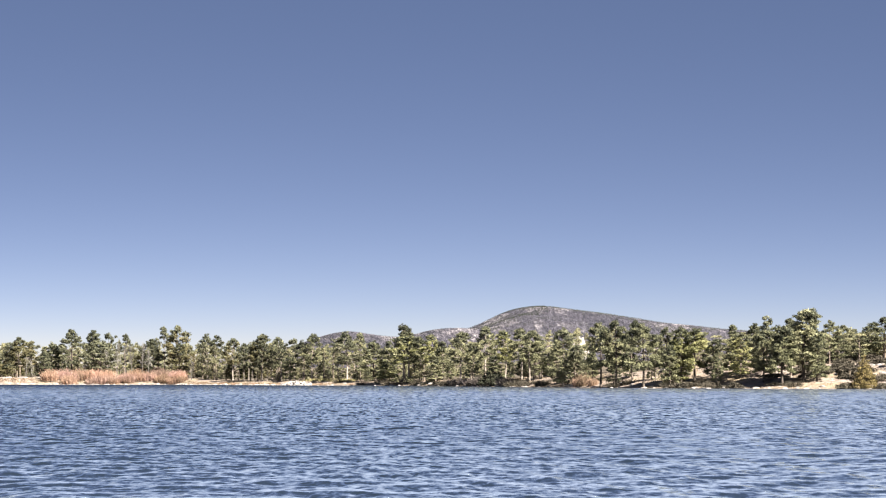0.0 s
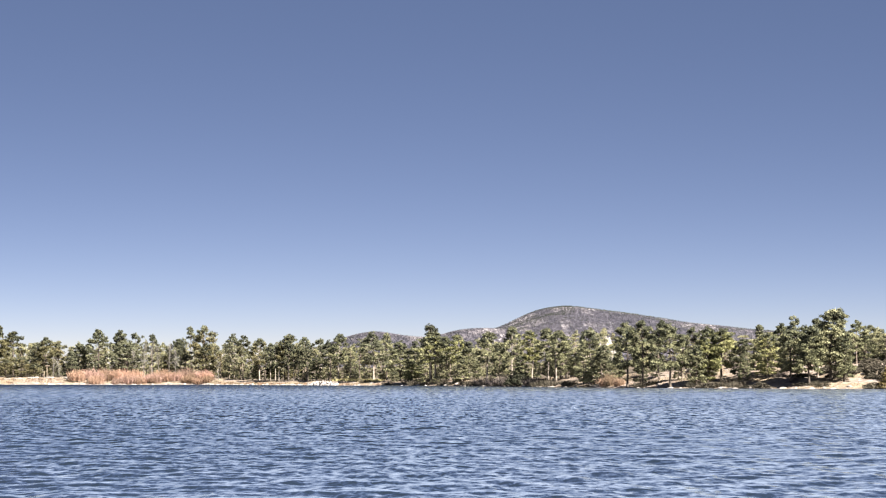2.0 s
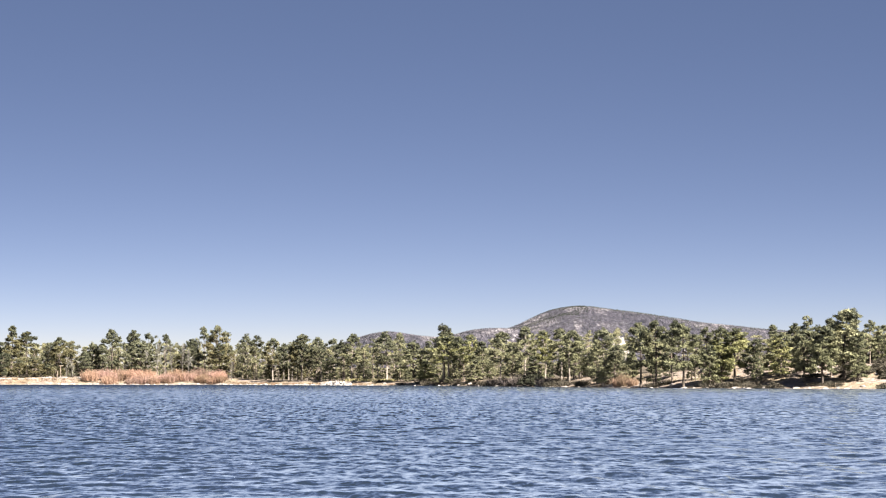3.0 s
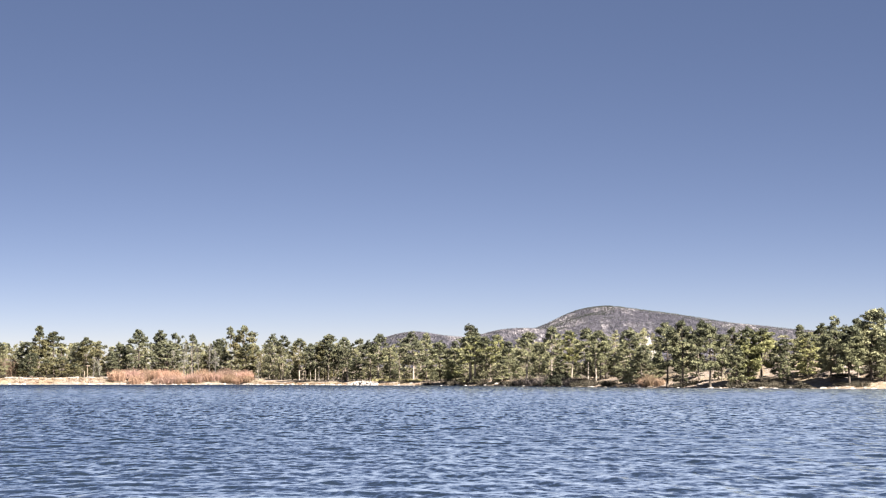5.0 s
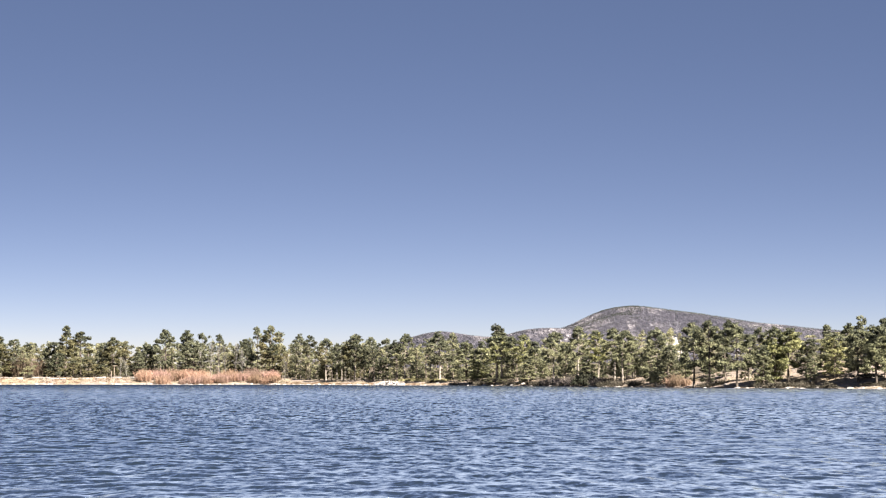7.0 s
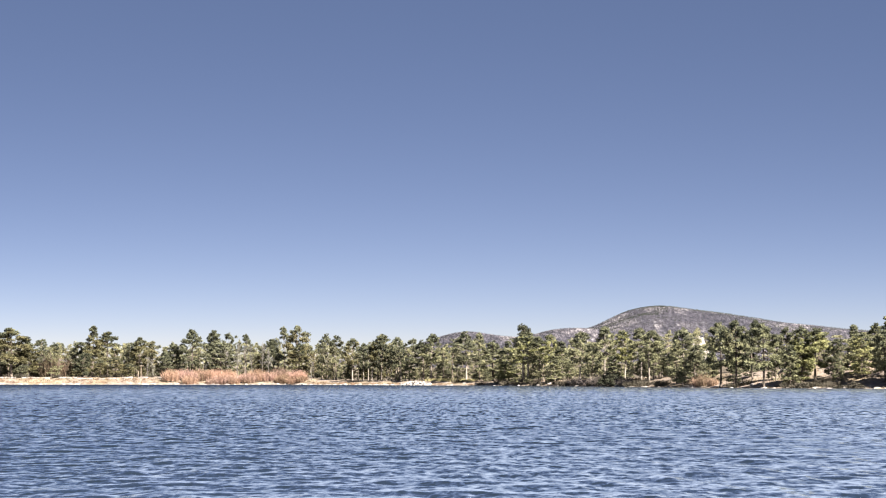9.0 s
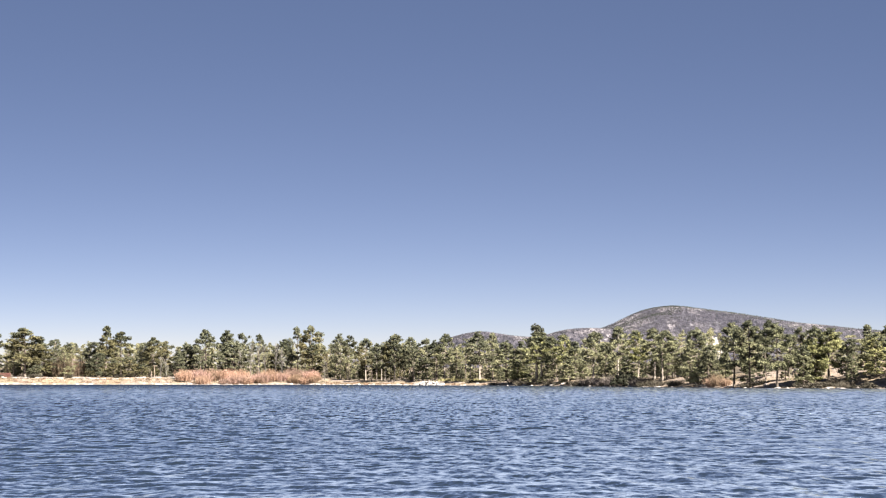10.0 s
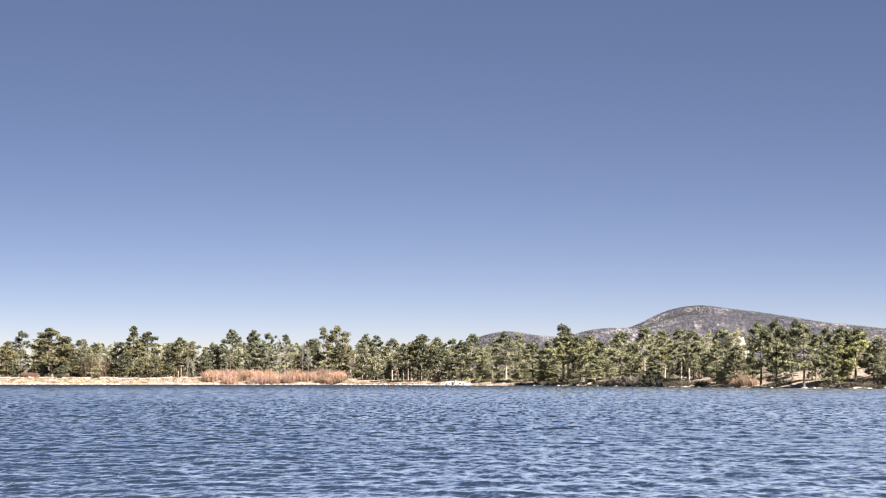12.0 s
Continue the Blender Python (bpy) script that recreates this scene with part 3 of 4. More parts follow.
BAY = [
    (35.8, 5.0, 10.8, 2.4, 1), (35.0, 9.0, 7.6, 1.4, 1), (37.7, 8.0, 7.6, 1.6, 1), (41.0, 2.6, 11.7, 2.3, 0), (43.2, 4.0, 11.9, 2.3, 0),
    (45.8, 10.0, 11.3, 1.6, 0), (46.7, 1.5, 11.3, 2.5, 0), (50.8, 9.0, 10.1, 1.7, 0), (49.6, 14.0, 8.1, 1.3, 0), (53.0, 10.0, 9.8, 1.9, 1),
    (55.3, 13.0, 9.4, 2.6, 0), (58.2, 16.0, 6.9, 1.5, 1), (40.4, 12.0, 6.7, 1.4, 2), (51.0, 6.0, 7.4, 1.5, 1),
]
KNOLL = [
    (61.9, 22.0, 8.4, 1.9, 2), (62.2, 16.0, 7.2, 2.0, 1), (65.6, 30.0, 7.3, 1.4, 0), (66.8, 24.0, 9.4, 1.6, 5), (65.1, 13.0, 8.6, 2.0, 3),
    (67.3, 10.0, 9.3, 2.2, 10), (71.1, 14.0, 11.7, 3.1, 10), (69.9, 20.0, 9.9, 2.0, 0), (72.9, 13.0, 7.8, 1.8, 1), (77.8, 34.0, 7.3, 1.5, 0),
    (81.2, 42.0, 6.3, 1.6, 0), (83.4, 46.0, 5.5, 1.4, 1), (85.6, 44.0, 5.8, 1.6, 4), (87.2, 38.0, 7.3, 1.9, 0), (83.7, 38.0, 4.0, 1.7, 1),
    (86.8, 42.0, 3.1, 1.7, 1), (79.3, 36.0, 4.2, 1.7, 1),
]
# crowns given lighter, yellower needles to raise their brightness
LIT_CROWNS = (8.4, 9.4, 62.2, 72.9, 55.3)
YELLOWISH_CROWNS = (4.5, 9.4, 13.9, 26.9, 53.0, 55.3, 62.2, 86.8)
SUNLIT_STEMS, SHADED_STEMS = (-5.5, -3.6, 8.4, 29.5, 30.6, 35.8), (41.0, 43.2, 46.7, 55.3, 65.1, 67.3, 71.1, 72.9)
serial = 0
for rows, group in ((WEST, "pines behind the stone bank"), (WILLOWS, "pines behind the red willows"), (COVE, "pines round the cove"),
                    (POINT, "pines on the point"), (BAY, "pines along the bay"), (KNOLL, "pines on the sandy knoll")):
    for x, back, height, half, kind in rows:
        serial += 1
        tall_stem = group in ("pines round the cove", "pines on the point")
        kind = 9 if tall_stem and kind == 0 else kind
        push = {"pines round the cove": 8.0, "pines on the point": 6.0}.get(group, 0.0)
        k = 1 + push / (float(shore(x)) + back)
        spread = 1.12 if x > 0 else 1.0
        height += 0.4 if x > 60 else 0.0
        bright = group in ("pines on the point", "pines on the sandy knoll")
        variant = 0 if x in LIT_CROWNS else serial % 2 if bright else serial % 3
        bark = SUNLIT_BARK if x in SUNLIT_STEMS or tall_stem and serial % 3 else SHADED_BARK if x in SHADED_STEMS else BARK
        lift = 0.6 if group == "pines round the cove" else 0.0
        plant(kind, variant, x * k, back + push, height * k + lift, half * k * spread, serial * 2.17, group, bark, x in YELLOWISH_CROWNS)
# slim pines with bare stems, most of them painted sunlit, at the head of the cove
for i in range(11):
    plant(5, i % 3, -29 + 1.15 * i, 16 + 5 * ((i * 7) % 5) / 5, 8.2 + 0.9 * ((i * 3) % 4) / 3, 1.25, i * 1.3, "pines round the cove", SUNLIT_BARK if i % 4 else BARK)
# the woods behind, too deep to tell one tree from the next
rs = random.Random(5)
MASS = [KINDS[k][1](200 + k * 10 + i, PINE_OLIVE) for k in (6, 7) for i in range(2)]
MASS_PARTS = []
for ob in MASS:
    got = []
    for child in sorted(ob.children, key=lambda o: "crown" in o.name):
        me = child.data
        v, c = np.zeros(len(me.vertices) * 3), np.zeros(len(me.loops), int)
        me.vertices.foreach_get("co", v)
        me.loops.foreach_get("vertex_index", c)
        got.append((v.reshape(-1, 3), c, [p.loop_total for p in me.polygons]))
    MASS_PARTS.append(got)
    for o in (*ob.children, ob):
        bpy.data.objects.remove(o)
mass_v, mass_c, mass_n, mass_m, filled = [], [], [], [], 0
for x0, x1, count, near_d, far_d, h0, h1 in ((-134, 50, 135, 22, 70, 7.0, 9.4), (-140, -84, 48, 14, 36, 6.8, 9.2), (50, 92, 28, 26, 70, 3.6, 6.0), (-84, -34, 44, 16, 40, 7.0, 9.4),
                                             (76, 100, 30, 38, 62, 4.0, 6.2), (53, 68, 16, 26, 48, 3.5, 5.5), (-20, 45, 26, 16, 34, 5.5, 8.0)):
    for i in range(count):
        x = x0 + (x1 - x0) * (i + rs.random()) / count
        y = float(shore(x)) + rs.uniform(near_d, far_d)
        w, h, a = rs.uniform(1.4, 2.4) / 2.3, rs.uniform(h0, h1) / 10.4, rs.random() * 6.28
        turn = np.array([[math.cos(a) * w, -math.sin(a) * w, 0], [math.sin(a) * w, math.cos(a) * w, 0], [0, 0, h]])
        for slot, (v, c, n) in enumerate(rs.choice(MASS_PARTS)):
            mass_v.append(v @ turn.T + np.array([x, y, float(ground_z(x, y))]))
            mass_c.append(c + filled)
            mass_n += n
            mass_m += [slot] * len(n)
            filled += len(v)
mass_v, mass_c, mass_n = np.concatenate(mass_v), np.concatenate(mass_c), np.array(mass_n)
woods = bpy.data.meshes.new("woods")
woods.vertices.add(len(mass_v))
woods.vertices.foreach_set("co", mass_v.ravel())
woods.loops.add(len(mass_c))
woods.loops.foreach_set("vertex_index", mass_c)
woods.polygons.add(len(mass_n))
woods.polygons.foreach_set("loop_start", np.concatenate([[0], np.cumsum(mass_n)[:-1]]))
woods.polygons.foreach_set("material_index", np.array(mass_m))
woods.materials.append(BARK)
woods.materials.append(PINE_MIXED)
woods.update(calc_edges=True)
woods.validate()
tagged(new("woods", woods), "dense mixed pine woods behind the shore trees", "trees", kind="stuff")
# young pines and junipers under the tall ones
for i in range(4):
    plant(1, i % 2, 0.5 + 15 * (i + rs.random()) / 4, rs.uniform(6.0, 10.0), rs.uniform(1.3, 2.4), rs.uniform(0.7, 1.1), i * 1.7, "young pines on the point")
for i in range(72):
    x = -130 + 190 * (i + rs.random()) / 72
    if not (-78 < x < -42):
        plant(rs.choice((1, 1, 2)), rs.randrange(3), x, rs.uniform(17, 30) if -44 < x < 34 else rs.uniform(8, 24), rs.uniform(2.2, 4.6), rs.uniform(0.9, 1.7), rs.random() * 6.28, "young pines under the woods")


# ---- willows and shrubs ----
def shrub(name, seed, height, radius, stems, mat, wide=0.022, lean=0.5):
    rs = np.random.default_rng(seed)
    V, F = [], []
    for i in range(stems):
        a, r = rs.random() * 6.28, radius * math.sqrt(rs.random())
        p = np.array([r * 0.7 * math.cos(a), r * 0.7 * math.sin(a), -0.1])
        h = height * (0.45 + 0.55 * rs.random()) * (1 - 0.35 * (r / radius) ** 2)
        d = np.array([math.cos(a) * lean * r / radius + rs.normal() * 0.22, math.sin(a) * lean * r / radius + rs.normal() * 0.22, 1.0])
        m, e = p + d * h * 0.55, p + d * h + np.append(rs.normal(size=2) * 0.12, 0)
        s = np.array([math.cos(a * 5), math.sin(a * 5), 0]) * wide
        b = len(V)
        V += [tuple(p - s), tuple(p + s), tuple(m + s * 0.8), tuple(m - s * 0.8), tuple(e)]
        F += [(b, b + 1, b + 2, b + 3), (b + 3, b + 2, b + 4)]
        for _ in range(3):
            f = 0.4 + 0.5 * rs.random()
            q = p + d * h * f
            e2 = q + np.append(rs.normal(size=2) * 0.28, 0.35 + 0.3 * rs.random()) * height * 0.3
            b = len(V)
            V += [tuple(q - s * 0.6), tuple(q + s * 0.6), tuple(e2)]
            F.append((b, b + 1, b + 2))
    return new(name, mesh_of(name, V, F, mat))


def put(ob, x, back, turn=0.0, scale=(1, 1, 1), sink=0.0):
    y = float(shore(x)) + back
    ob.matrix_basis = Matrix.LocRotScale((x, y, float(ground_z(x, y)) - sink), Euler((0, 0, turn)), scale)
    return ob


willows = [tagged(shrub("willow_bush", 40 + i, 2.6, 2.3, 600, WILLOW_TAN if i != 2 else WILLOW, wide=0.018, lean=0.28), "bare red-stemmed willow thicket on the bank", "bush", "willows on the bank") for i in range(3)]
for i in range(44):
    x = -75.6 + 32.6 * i / 43 + rs.uniform(-0.4, 0.4)
    back = rs.uniform(1.6, 7.0)
    ob = willows[i] if i < 3 else copy_thing(willows[i % 3], Matrix())
    k = rs.uniform(0.65, 1.2)
    put(ob, x, back, rs.random() * 6.28, (k, k, k * rs.uniform(0.85, 1.1)))
for x, h, r, sd in ((18.4, 2.0, 1.9, 61), (20.6, 2.2, 1.9, 62), (22.6, 3.0, 2.2, 63), (26.6, 2.2, 1.8, 64)):
    tagged(put(shrub("grey_brush", sd, h, r, 380, GREY_TWIGS, lean=1.0), x, 2.5), "tangled grey leafless brush at the waterline", "bush")

# ---- rocks ----
def rock_mesh(seed, flat=0.6):
    bm = bmesh.new()
    bmesh.ops.create_icosphere(bm, subdivisions=2, radius=0.5)
    off = Vector((seed * 7.3, seed * 3.1, 0))
    for v in bm.verts:
        k = 1 + 0.45 * noise.noise(v.co * 2.2 + off) + 0.15 * noise.noise(v.co * 6 + off)
        v.co = v.co * k
        v.co.z *= flat
    return bm_mesh("rock", bm, ROCK)


ROCKS = [rock_mesh(i, 0.5 + 0.05 * (i % 5)) for i in range(9)]


def rock(x, back, size, group, label="pale weathered granite boulder at the water's edge"):
    ob = tagged(new("rock", ROCKS[rs.randrange(9)]), label, "rock", group)
    k = size * rs.uniform(0.8, 1.2)
    return put(ob, x, back, rs.random() * 6.28, (k * rs.uniform(0.9, 1.5), k, k * rs.uniform(0.7, 1.1)), 0.1 * size)


for i in range(100):
    rock(-132 + 120 * (i + rs.random()) / 100, rs.uniform(-0.2, 0.9), rs.uniform(0.5, 1.2), "boulders along the bank")
for i in range(36):
    rock(rs.uniform(-44, -10), rs.uniform(0.0, 1.3), rs.uniform(0.4, 1.1), "boulders along the bank")
# a pile of boulders: large ones on the ground, smaller ones heaped on them
for i in range(64):
    x, on_top = rs.uniform(-18.0, -11.8), i % 2
    ob = rock(x, rs.uniform(1.0, 4.0), rs.uniform(0.6, 0.9) if on_top else rs.uniform(0.9, 1.4), "boulder pile")
    ob.scale.z *= 1.5
    ob.location.z += on_top * rs.uniform(0.25, 0.7) * (1 - abs(x + 14.9) / 3.6)
for i in range(64):
    rock(-10 + 96 * (i + rs.random()) / 64, rs.uniform(-0.2, 1.2), rs.uniform(0.3, 1.0), "boulders on the point")
rock(-75.3, 0.4, 1.6, "boulders along the bank", "long pale flat stone slab at the waterline").scale = (3.2, 1.6, 0.8)
scree = bmesh.new()
for i in range(90):
    x, back, k = rs.uniform(50, 90), rs.choice((1.5, 6.5, 14.0, 22.0, 29.0)) + rs.uniform(-1.5, 1.5), rs.uniform(0.35, 1.2)
    y = float(shore(x)) + back
    start = len(scree.verts)
    scree.from_mesh(ROCKS[i % 9])
    scree.verts.ensure_lookup_table()
    m = Matrix.LocRotScale((x, y, float(ground_z(x, y)) - 0.08 * k), Euler((0, 0, rs.random() * 6.28)), (k * 1.3, k, k * 0.85))
    for v in scree.verts[start:]:
        v.co = m @ v.co
tagged(new("scattered_rocks", bm_mesh("scattered_rocks", scree, ROCK)), "weathered granite rocks scattered on the sandy slope", "rocks", kind="stuff")
for i in range(56):
    rock(rs.uniform(-8, 50), rs.uniform(1, 12), rs.uniform(0.4, 1.3), "rocks under the pines", "pale granite rock under the pines")


# ---- pale outcrop behind the bay pines ----
def outcrop(seed, w, d, h):
    bm = bmesh.new()
    bmesh.ops.create_icosphere(bm, subdivisions=4, radius=1.0)
    for v in bm.verts:
        c = v.co.copy()
        k = 1 + 0.35 * noise.noise(c * 1.7 + Vector((seed, 0, 0))) + 0.22 * noise.noise(c * 5 + Vector((0, seed, 0))) + 0.14 * abs(noise.noise(c * 11))
        v.co = Vector((c.x * k * w, c.y * k * d, c.z * k * h))
    return new("granite_outcrop", bm_mesh("granite_outcrop", bm, GREY_ROCK))


tagged(put(outcrop(3.0, 2.6, 3.5, 6.5), 40.9, 60), "pale granite outcrop showing between the pines", "rock outcrop")
tagged(put(outcrop(9.0, 2.6, 2.6, 4.2), 37.4, 52), "pale granite outcrop showing between the pines", "rock outcrop")


# ---- stone retaining wall on the crest of the bank ----
def stone_block(seed):
    r = np.random.default_rng(seed)
    bm = bmesh.new()
    bmesh.ops.create_cube(bm, size=1.0)
    bmesh.ops.bevel(bm, geom=bm.edges[:], offset=0.12, segments=1, affect="EDGES")
    for v in bm.verts:
        v.co += Vector(r.normal(size=3) * 0.035)
    return bm_mesh("stone", bm, ROCK)


BLOCKS = [stone_block(i) for i in range(6)]
wall = tagged(new("stone_wall"), "low dry-laid wall of pale stones along the bank", "wall")
x, i = -133.0, 0
while x < -72.0:
    w = rs.uniform(0.55, 1.15)
    y = float(shore(x)) + 5.2
    if rs.random() > 0.22:
        h = rs.uniform(0.26, 0.46)
        st = part("stone", BLOCKS[i % 6], wall)
        st.matrix_basis = Matrix.LocRotScale((x + w / 2, y + rs.uniform(-0.08, 0.08), float(ground_z(x, y)) + h / 2 - 0.1), Euler((0, 0, rs.uniform(-0.08, 0.08))), (w * 0.97, 0.55, h))
    x, i = x + w, i + 1


# ---- shrubs ----
def leafy_bush(name, seed, height, half, leaf, count, up=1.3):
    """A dense evergreen bush with short stems and needle clumps in an uneven mound."""
    r = np.random.default_rng(seed)
    root = new(name)
    V, F, C = [], [], []
    for i in range(count):
        a, q = r.random() * 6.28, math.sqrt(r.random())
        top = height * (1 - q ** up) * (0.75 + 0.4 * r.random())
        rad = half * q * (0.8 + 0.35 * r.random())
        e = np.array([rad * math.cos(a), rad * math.sin(a), 0.15 + top * (0.35 + 0.65 * r.random())])
        if i % 4 == 0:
            tube(V, F, [np.array([e[0] * 0.1, e[1] * 0.1, -0.2]), e * np.array([0.5, 0.5, 0.55]), e], [0.05, 0.03, 0.01], 3)
        C.append(e)
    part("stems", mesh_of("stems", V, F, BARK), root)
    tv, tf = tufts(r, C, 0.36, 14, 0.28, 0.07)
    part("foliage", mesh_of("foliage", tv, tf, leaf), root)
    return root


for x, back, h, w, sd in ((38.9, 6.0, 2.8, 1.4, 51), (37.8, 4.8, 2.0, 1.1, 52), (40.0, 5.4, 1.7, 1.2, 53)):
    tagged(put(shrub("orange_bush", sd, h, w, 420, TAN_TWIGS, wide=0.022, lean=0.3), x, back), "leafless orange-brown bush beside the pines", "bush", "orange bushes")
tagged(put(leafy_bush("juniper_bush", 71, 5.0, 2.0, PINE_BROWN, 300, 1.5), 78.2, 2.0), "rust-brown and green juniper bush on the shore", "bush")
tagged(put(leafy_bush("dark_bush", 72, 3.3, 2.7, PINE_SHADY, 260, 2.2), 24.4, 2.4), "dark spreading evergreen bush at the water's edge", "bush")
low = tagged(put(leafy_bush("low_bush", 73, 0.9, 1.0, DARK_TWIGS, 46, 2.0), 60, 4), "low dark brown scrub, partly standing in for shadow on the slope", "bush", "scrub on the knoll")
# where the scrub stands, in part added to stand in for shadow: along the shore, metres behind the waterline, number
for x0, x1, near_d, far_d, count in ((52, 59, 1.2, 7.0, 6), (59, 63, 0.5, 1.8, 2), (63, 68, 8.0, 12.0, 2), (52, 68, 17.0, 30.0, 8), (71, 80, 16.0, 25.0, 30), (78, 96, 14.0, 24.0, 30), (74.5, 76, 0.8, 2.0, 3), (80, 84, 1.0, 6.0, 7), (78, 96, 27.0, 40.0, 22)):
    for i in range(count):
        k = rs.uniform(0.5, 1.2)
        put(copy_thing(low, Matrix()), rs.uniform(x0, x1), rs.uniform(near_d, far_d), rs.random() * 6.28, (k * 1.9, k, k * rs.uniform(0.35, 0.8) * (1.5 if x0 > 70 else 1.0)))
# leafless scrub, some of it added to darken the shaded shore below the trees
scrub = tagged(put(shrub("leafless_scrub", 81, 1.2, 1.2, 200, DARK_TWIGS, lean=0.9), 56, 2.5), "leafless grey-brown scrub on the lake shore", "bush", "leafless scrub")
for i in range(72):
    k = rs.uniform(0.6, 1.3)
    put(copy_thing(scrub, Matrix()), rs.uniform(-130, -80) if i < 11 else (rs.uniform(2, 34) if i % 8 else rs.uniform(52, 58)) if i < 50 else rs.uniform(-8, 92), rs.uniform(1.2, 12) if i > 10 else rs.uniform(6, 9), rs.random() * 6.28, (k * 1.2, k, k))


for x, back, h, sd in ((-109.6, 17.5, 6.0, 84), (-107.2, 16.0, 6.8, 85), (-104.6, 17.0, 6.4, 86), (-101.9, 18.0, 5.8, 87)):
    tagged(put(shrub("tall_willow", sd, h, 1.8, 520, BROWN_TWIGS, wide=0.02, lean=0.12), x, back), "tall leafless reddish-brown willow among the pines", "bush", "tall willows")


# ---- leafless trees ----
def bare_tree(seed, height):
    r = np.random.default_rng(seed)
    root = new("leafless_tree")
    V, F, B, G = [], [], [], []
    top = np.array([r.normal() * 0.3, r.normal() * 0.3, height])
    pts = [top * t + np.array([0, 0, -0.2]) for t in np.linspace(0, 1, 6)]
    tube(V, F, pts, [0.10 * (1 - 0.85 * t) for t in np.linspace(0, 1, 6)], 6)
    for i in range(26):
        t = 0.3 + 0.68 * r.random()
        s, a = top * t, r.random() * 6.28
        ln = height * 0.26 * (1.2 - t)
        e = s + np.array([math.cos(a) * 0.8, math.sin(a) * 0.8, 0.9]) * ln
        tube(B, G, [s, (s + e) / 2 + r.normal(size=3) * 0.05, e], [0.03, 0.018, 0.006], 3)
        for _ in range(5):
            q = s + (e - s) * (0.3 + 0.7 * r.random())
            tube(B, G, [q, q + np.append(r.normal(size=2) * 0.25, 0.4 + 0.5 * r.random())], [0.012, 0.004], 3)
    part("trunk", mesh_of("trunk", V, F, ASPEN_BARK, True), root)
    part("bare_crown", mesh_of("bare_crown", B, G, ASPEN_BARK), root)
    return root


bare = [tagged(bare_tree(90 + i, 6.5), "pale leafless tree among the pines", "tree", "leafless trees") for i in range(3)]
for i, (x, back, h) in enumerate(((-59.6, 8.5, 7.6), (-57.4, 9.5, 8.2), (-55.6, 8.0, 7.2), (-53.4, 9.0, 7.8), (-51.8, 8.5, 6.4), (-79.6, 7.5, 3.6), (-81.2, 8.0, 4.4), (-40.8, 7.5, 4.2), (-61.6, 9.0, 6.2))):
    put(bare[i] if i < 3 else copy_thing(bare[i % 3], Matrix()), x, back, rs.random() * 6.28, (1, 1, h / 6.5))

# ---- wooden post with a crossbar, and small posts ----
WOOD = simple("weathered_wood", (0.12, 0.09, 0.068), (0.24, 0.195, 0.15), 2.5, stretch=(4, 4, 0.5))


def beam(name, size, at, parent, mat=None, bev=0.02):
    bm = bmesh.new()
    bmesh.ops.create_cube(bm, size=1.0)
    for v in bm.verts:
        v.co = Vector((v.co.x * size[0], v.co.y * size[1], v.co.z * size[2]))
    bmesh.ops.bevel(bm, geom=bm.edges[:], offset=bev, segments=1, affect="EDGES")
    ob = part(name, bm_mesh(name, bm, mat or WOOD), parent)
    ob.location = at
    return ob


sign = put(new("wooden_post"), -82.4, 6.0)
tagged(sign, "pale wooden post with a short crossbar on the bank", "post")
beam("post", (0.17, 0.16, 3.0), (0, 0, 1.4), sign)
beam("crossbar", (1.1, 0.12, 0.16), (0.15, -0.1, 2.8), sign)
stub = tagged(put(new("short_post"), -83.1, 6.0), "short pale wooden post on the bank", "post")
beam("post", (0.18, 0.17, 1.7), (0, 0, 0.75), stub)
peg = tagged(put(new("marker_post"), 78.2, 16), "slim pale marker post on the slope", "post")
beam("post", (0.14, 0.14, 1.5), (0, 0, 0.65), peg)

# ---- cabin at the end of the bank ----
RED = simple("dark_red_boards", (0.055, 0.022, 0.018), (0.085, 0.04, 0.032), 3.0, stretch=(1, 1, 8))
ROOF = simple("pale_metal_roof", (0.10, 0.095, 0.09), (0.15, 0.145, 0.14), 1.5, rough=0.5)
PLASTER = simple("pale_foundation", (0.14, 0.13, 0.12), (0.19, 0.18, 0.17), 1.5)
GLASS = simple("dark_window_glass", (0.02, 0.02, 0.025), (0.03, 0.03, 0.035), 1.0, rough=0.1)
cabin = tagged(put(new("cabin"), -131.6, 11.5), "small dark red cabin with a pale roof on the bank", "building")
beam("foundation", (6.0, 5.0, 1.0), (0, 0, 0.3), cabin, PLASTER)
beam("wall", (5.8, 4.8, 2.2), (0, 0, 1.9), cabin, RED)
for side in (-1, 1):
    r = beam("roof", (6.8, 3.2, 0.16), (0, side * 1.4, 3.55), cabin, ROOF)
    r.rotation_euler = (side * -0.45, 0, 0)
gable = bmesh.new()
vs = [gable.verts.new(c) for c in ((-2.9, -2.4, 3.0), (-2.9, 2.4, 3.0), (-2.9, 0, 4.1), (2.9, -2.4, 3.0), (2.9, 2.4, 3.0), (2.9, 0, 4.1))]
for f in ((0, 2, 1), (3, 4, 5), (0, 1, 4, 3), (0, 3, 5, 2), (1, 2, 5, 4)):
    gable.faces.new([vs[k] for k in f])
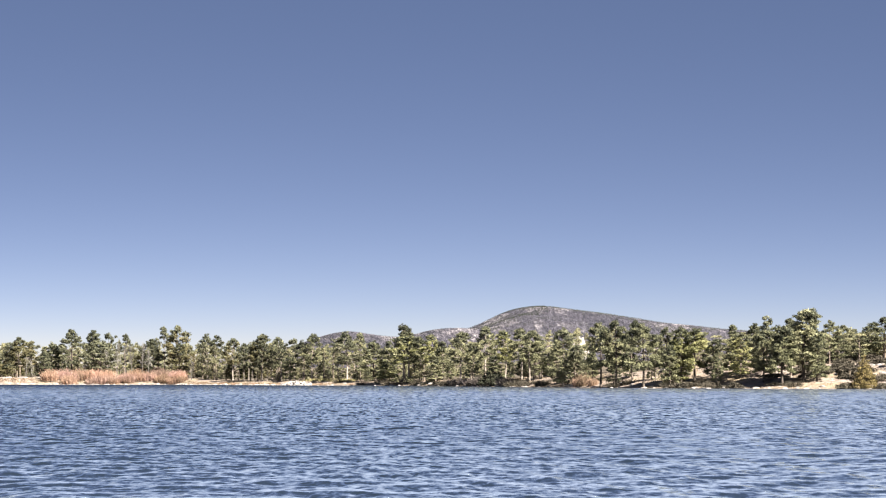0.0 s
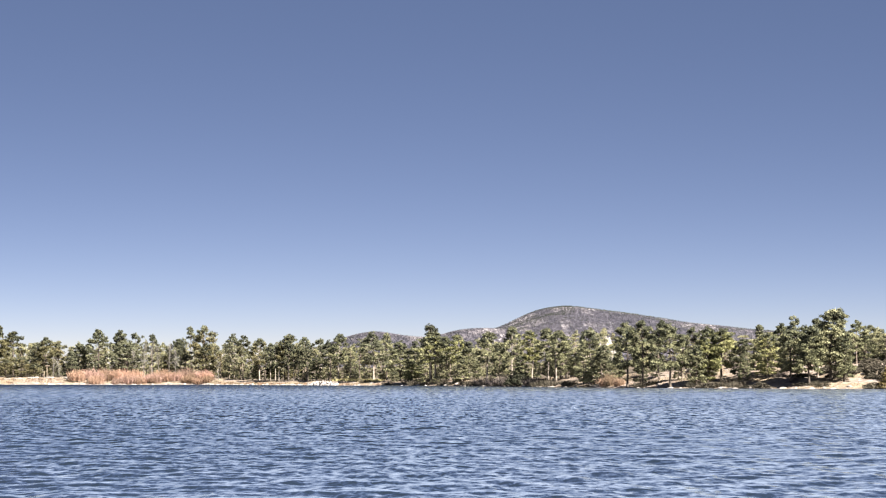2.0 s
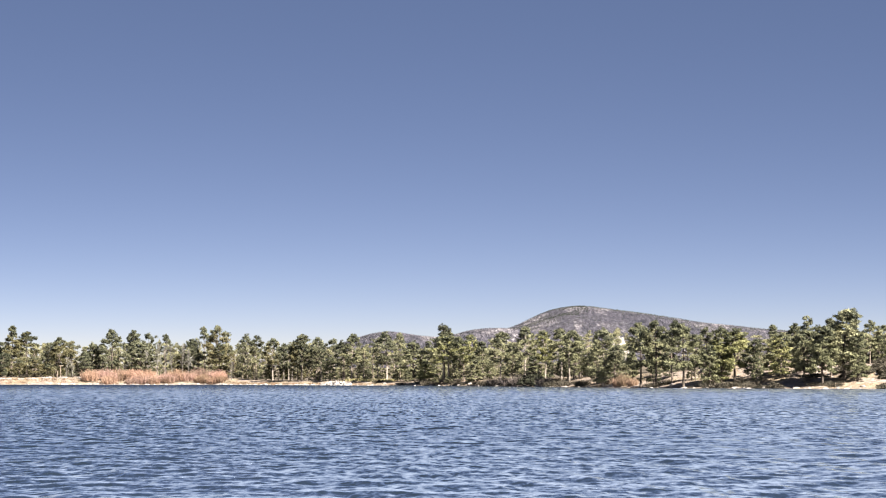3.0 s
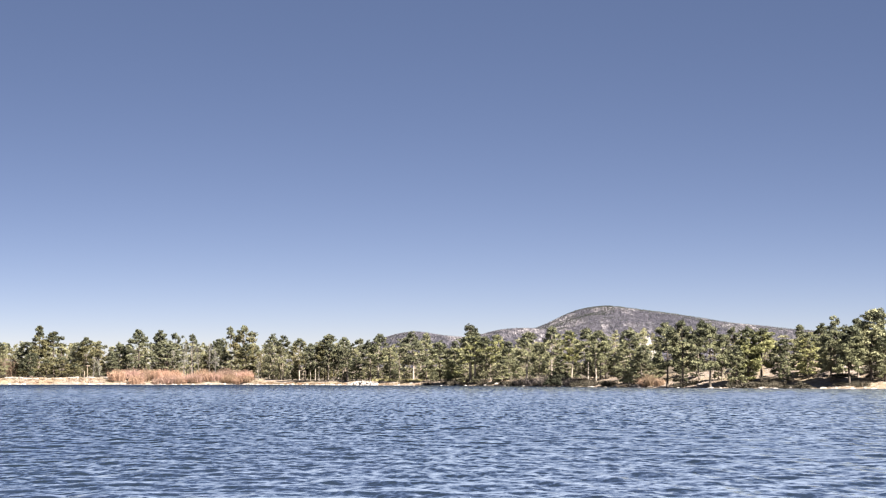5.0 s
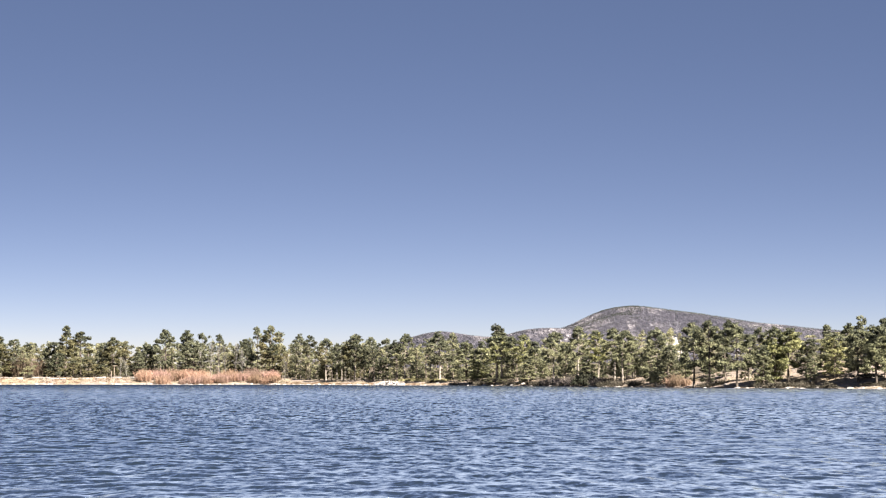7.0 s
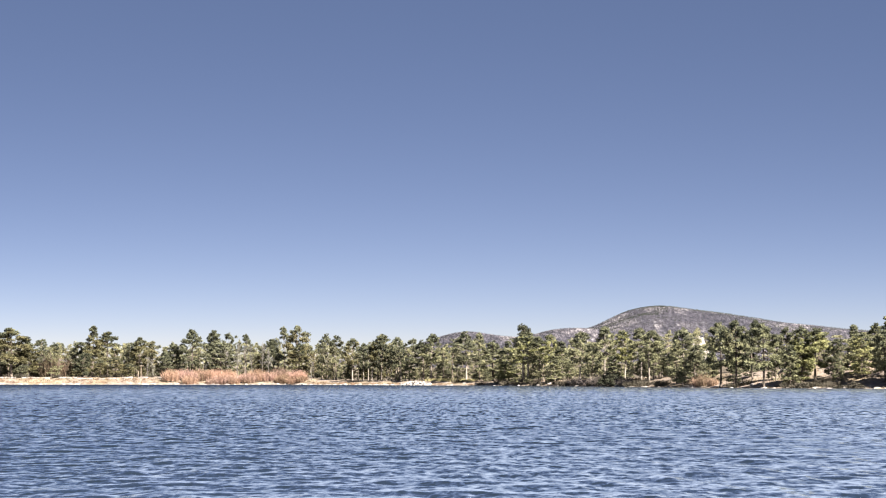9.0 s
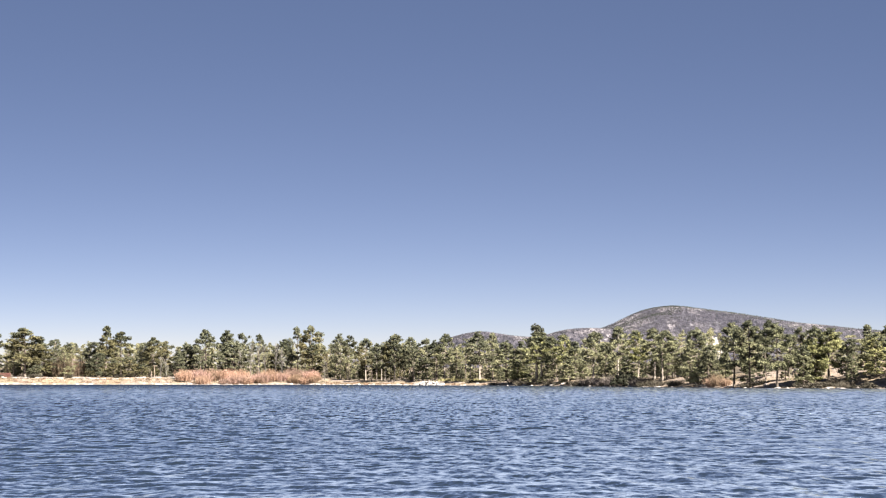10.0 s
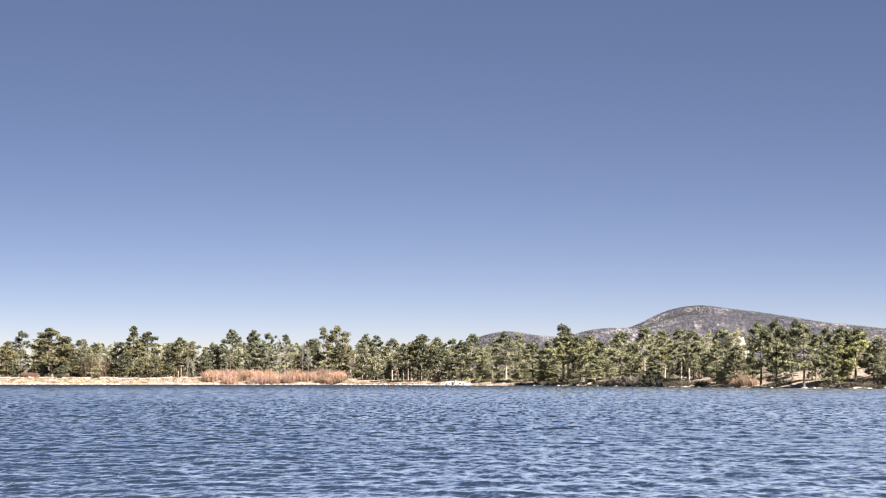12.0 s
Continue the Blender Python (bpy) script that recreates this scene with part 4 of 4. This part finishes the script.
part("gable", bm_mesh("gable", gable, RED), cabin)
for wx in (-1.6, 1.6):
    win = beam("window", (1.0, 0.10, 1.0), (wx, -2.42, 2.1), cabin, PLASTER)
    beam("pane", (0.84, 0.06, 0.84), (0, -0.04, 0), win, GLASS, 0.01)
beam("door", (0.9, 0.10, 1.95), (0, -2.42, 1.8), cabin, WOOD)
screen = tagged(put(new("timber_fence"), -119.2, 6.6), "short reddish-brown timber fence on the bank", "fence")
for k in range(12):
    beam("board", (0.30, 0.06, 1.1), (-2.0 + k * 0.34, 0, 0.5), screen, RED, 0.01)
beam("rail", (4.2, 0.08, 0.12), (-0.1, 0.07, 0.8), screen, WOOD)


# ---- dry grass ----
def grass(name, count, xr, dr, tall, seed, mat=GRASS, clumps=0, label="dry yellow grass on the lake bank"):
    r = np.random.default_rng(seed)
    x = r.uniform(xr[0], xr[1], count) + r.normal(size=count) * 0.08 * (xr[1] - xr[0])
    y = shore(x) + r.uniform(dr[0], dr[1], count)
    if clumps:
        own = r.integers(0, clumps, count)
        x, y = x[own] + r.normal(size=count) * 0.3, y[own] + r.normal(size=count) * 0.25
    z = ground_z(x, y) - 0.03
    a, h, w = r.random(count) * 6.28, tall * (0.5 + r.random(count)), 0.05
    P = np.stack([x, y, z], -1)
    S = np.stack([np.cos(a), np.sin(a), 0 * a], -1) * w
    T = P + np.stack([r.normal(size=count) * 0.12, r.normal(size=count) * 0.12, h], -1)
    V = np.stack([P - S, P + S, T], 1).reshape(-1, 3)
    return tagged(new(name, mesh_of(name, V.tolist(), np.arange(3 * count).reshape(-1, 3).tolist(), mat)), label, "grass", kind="stuff")


grass("dry_grass", 13000, (-133, -10), (1.8, 6.0), 0.22, 11)
grass("meadow_grass", 16000, (-12, -3), (11, 40), 0.4, 12, MEADOW)
grass("knoll_grass", 6000, (5, 92), (1.5, 30), 0.2, 13)
grass("bank_tufts", 7000, (-133, -10), (1.2, 5.6), 0.34, 14, RUST_GRASS, 170, "rust-brown tufts of dead grass on the lake bank")
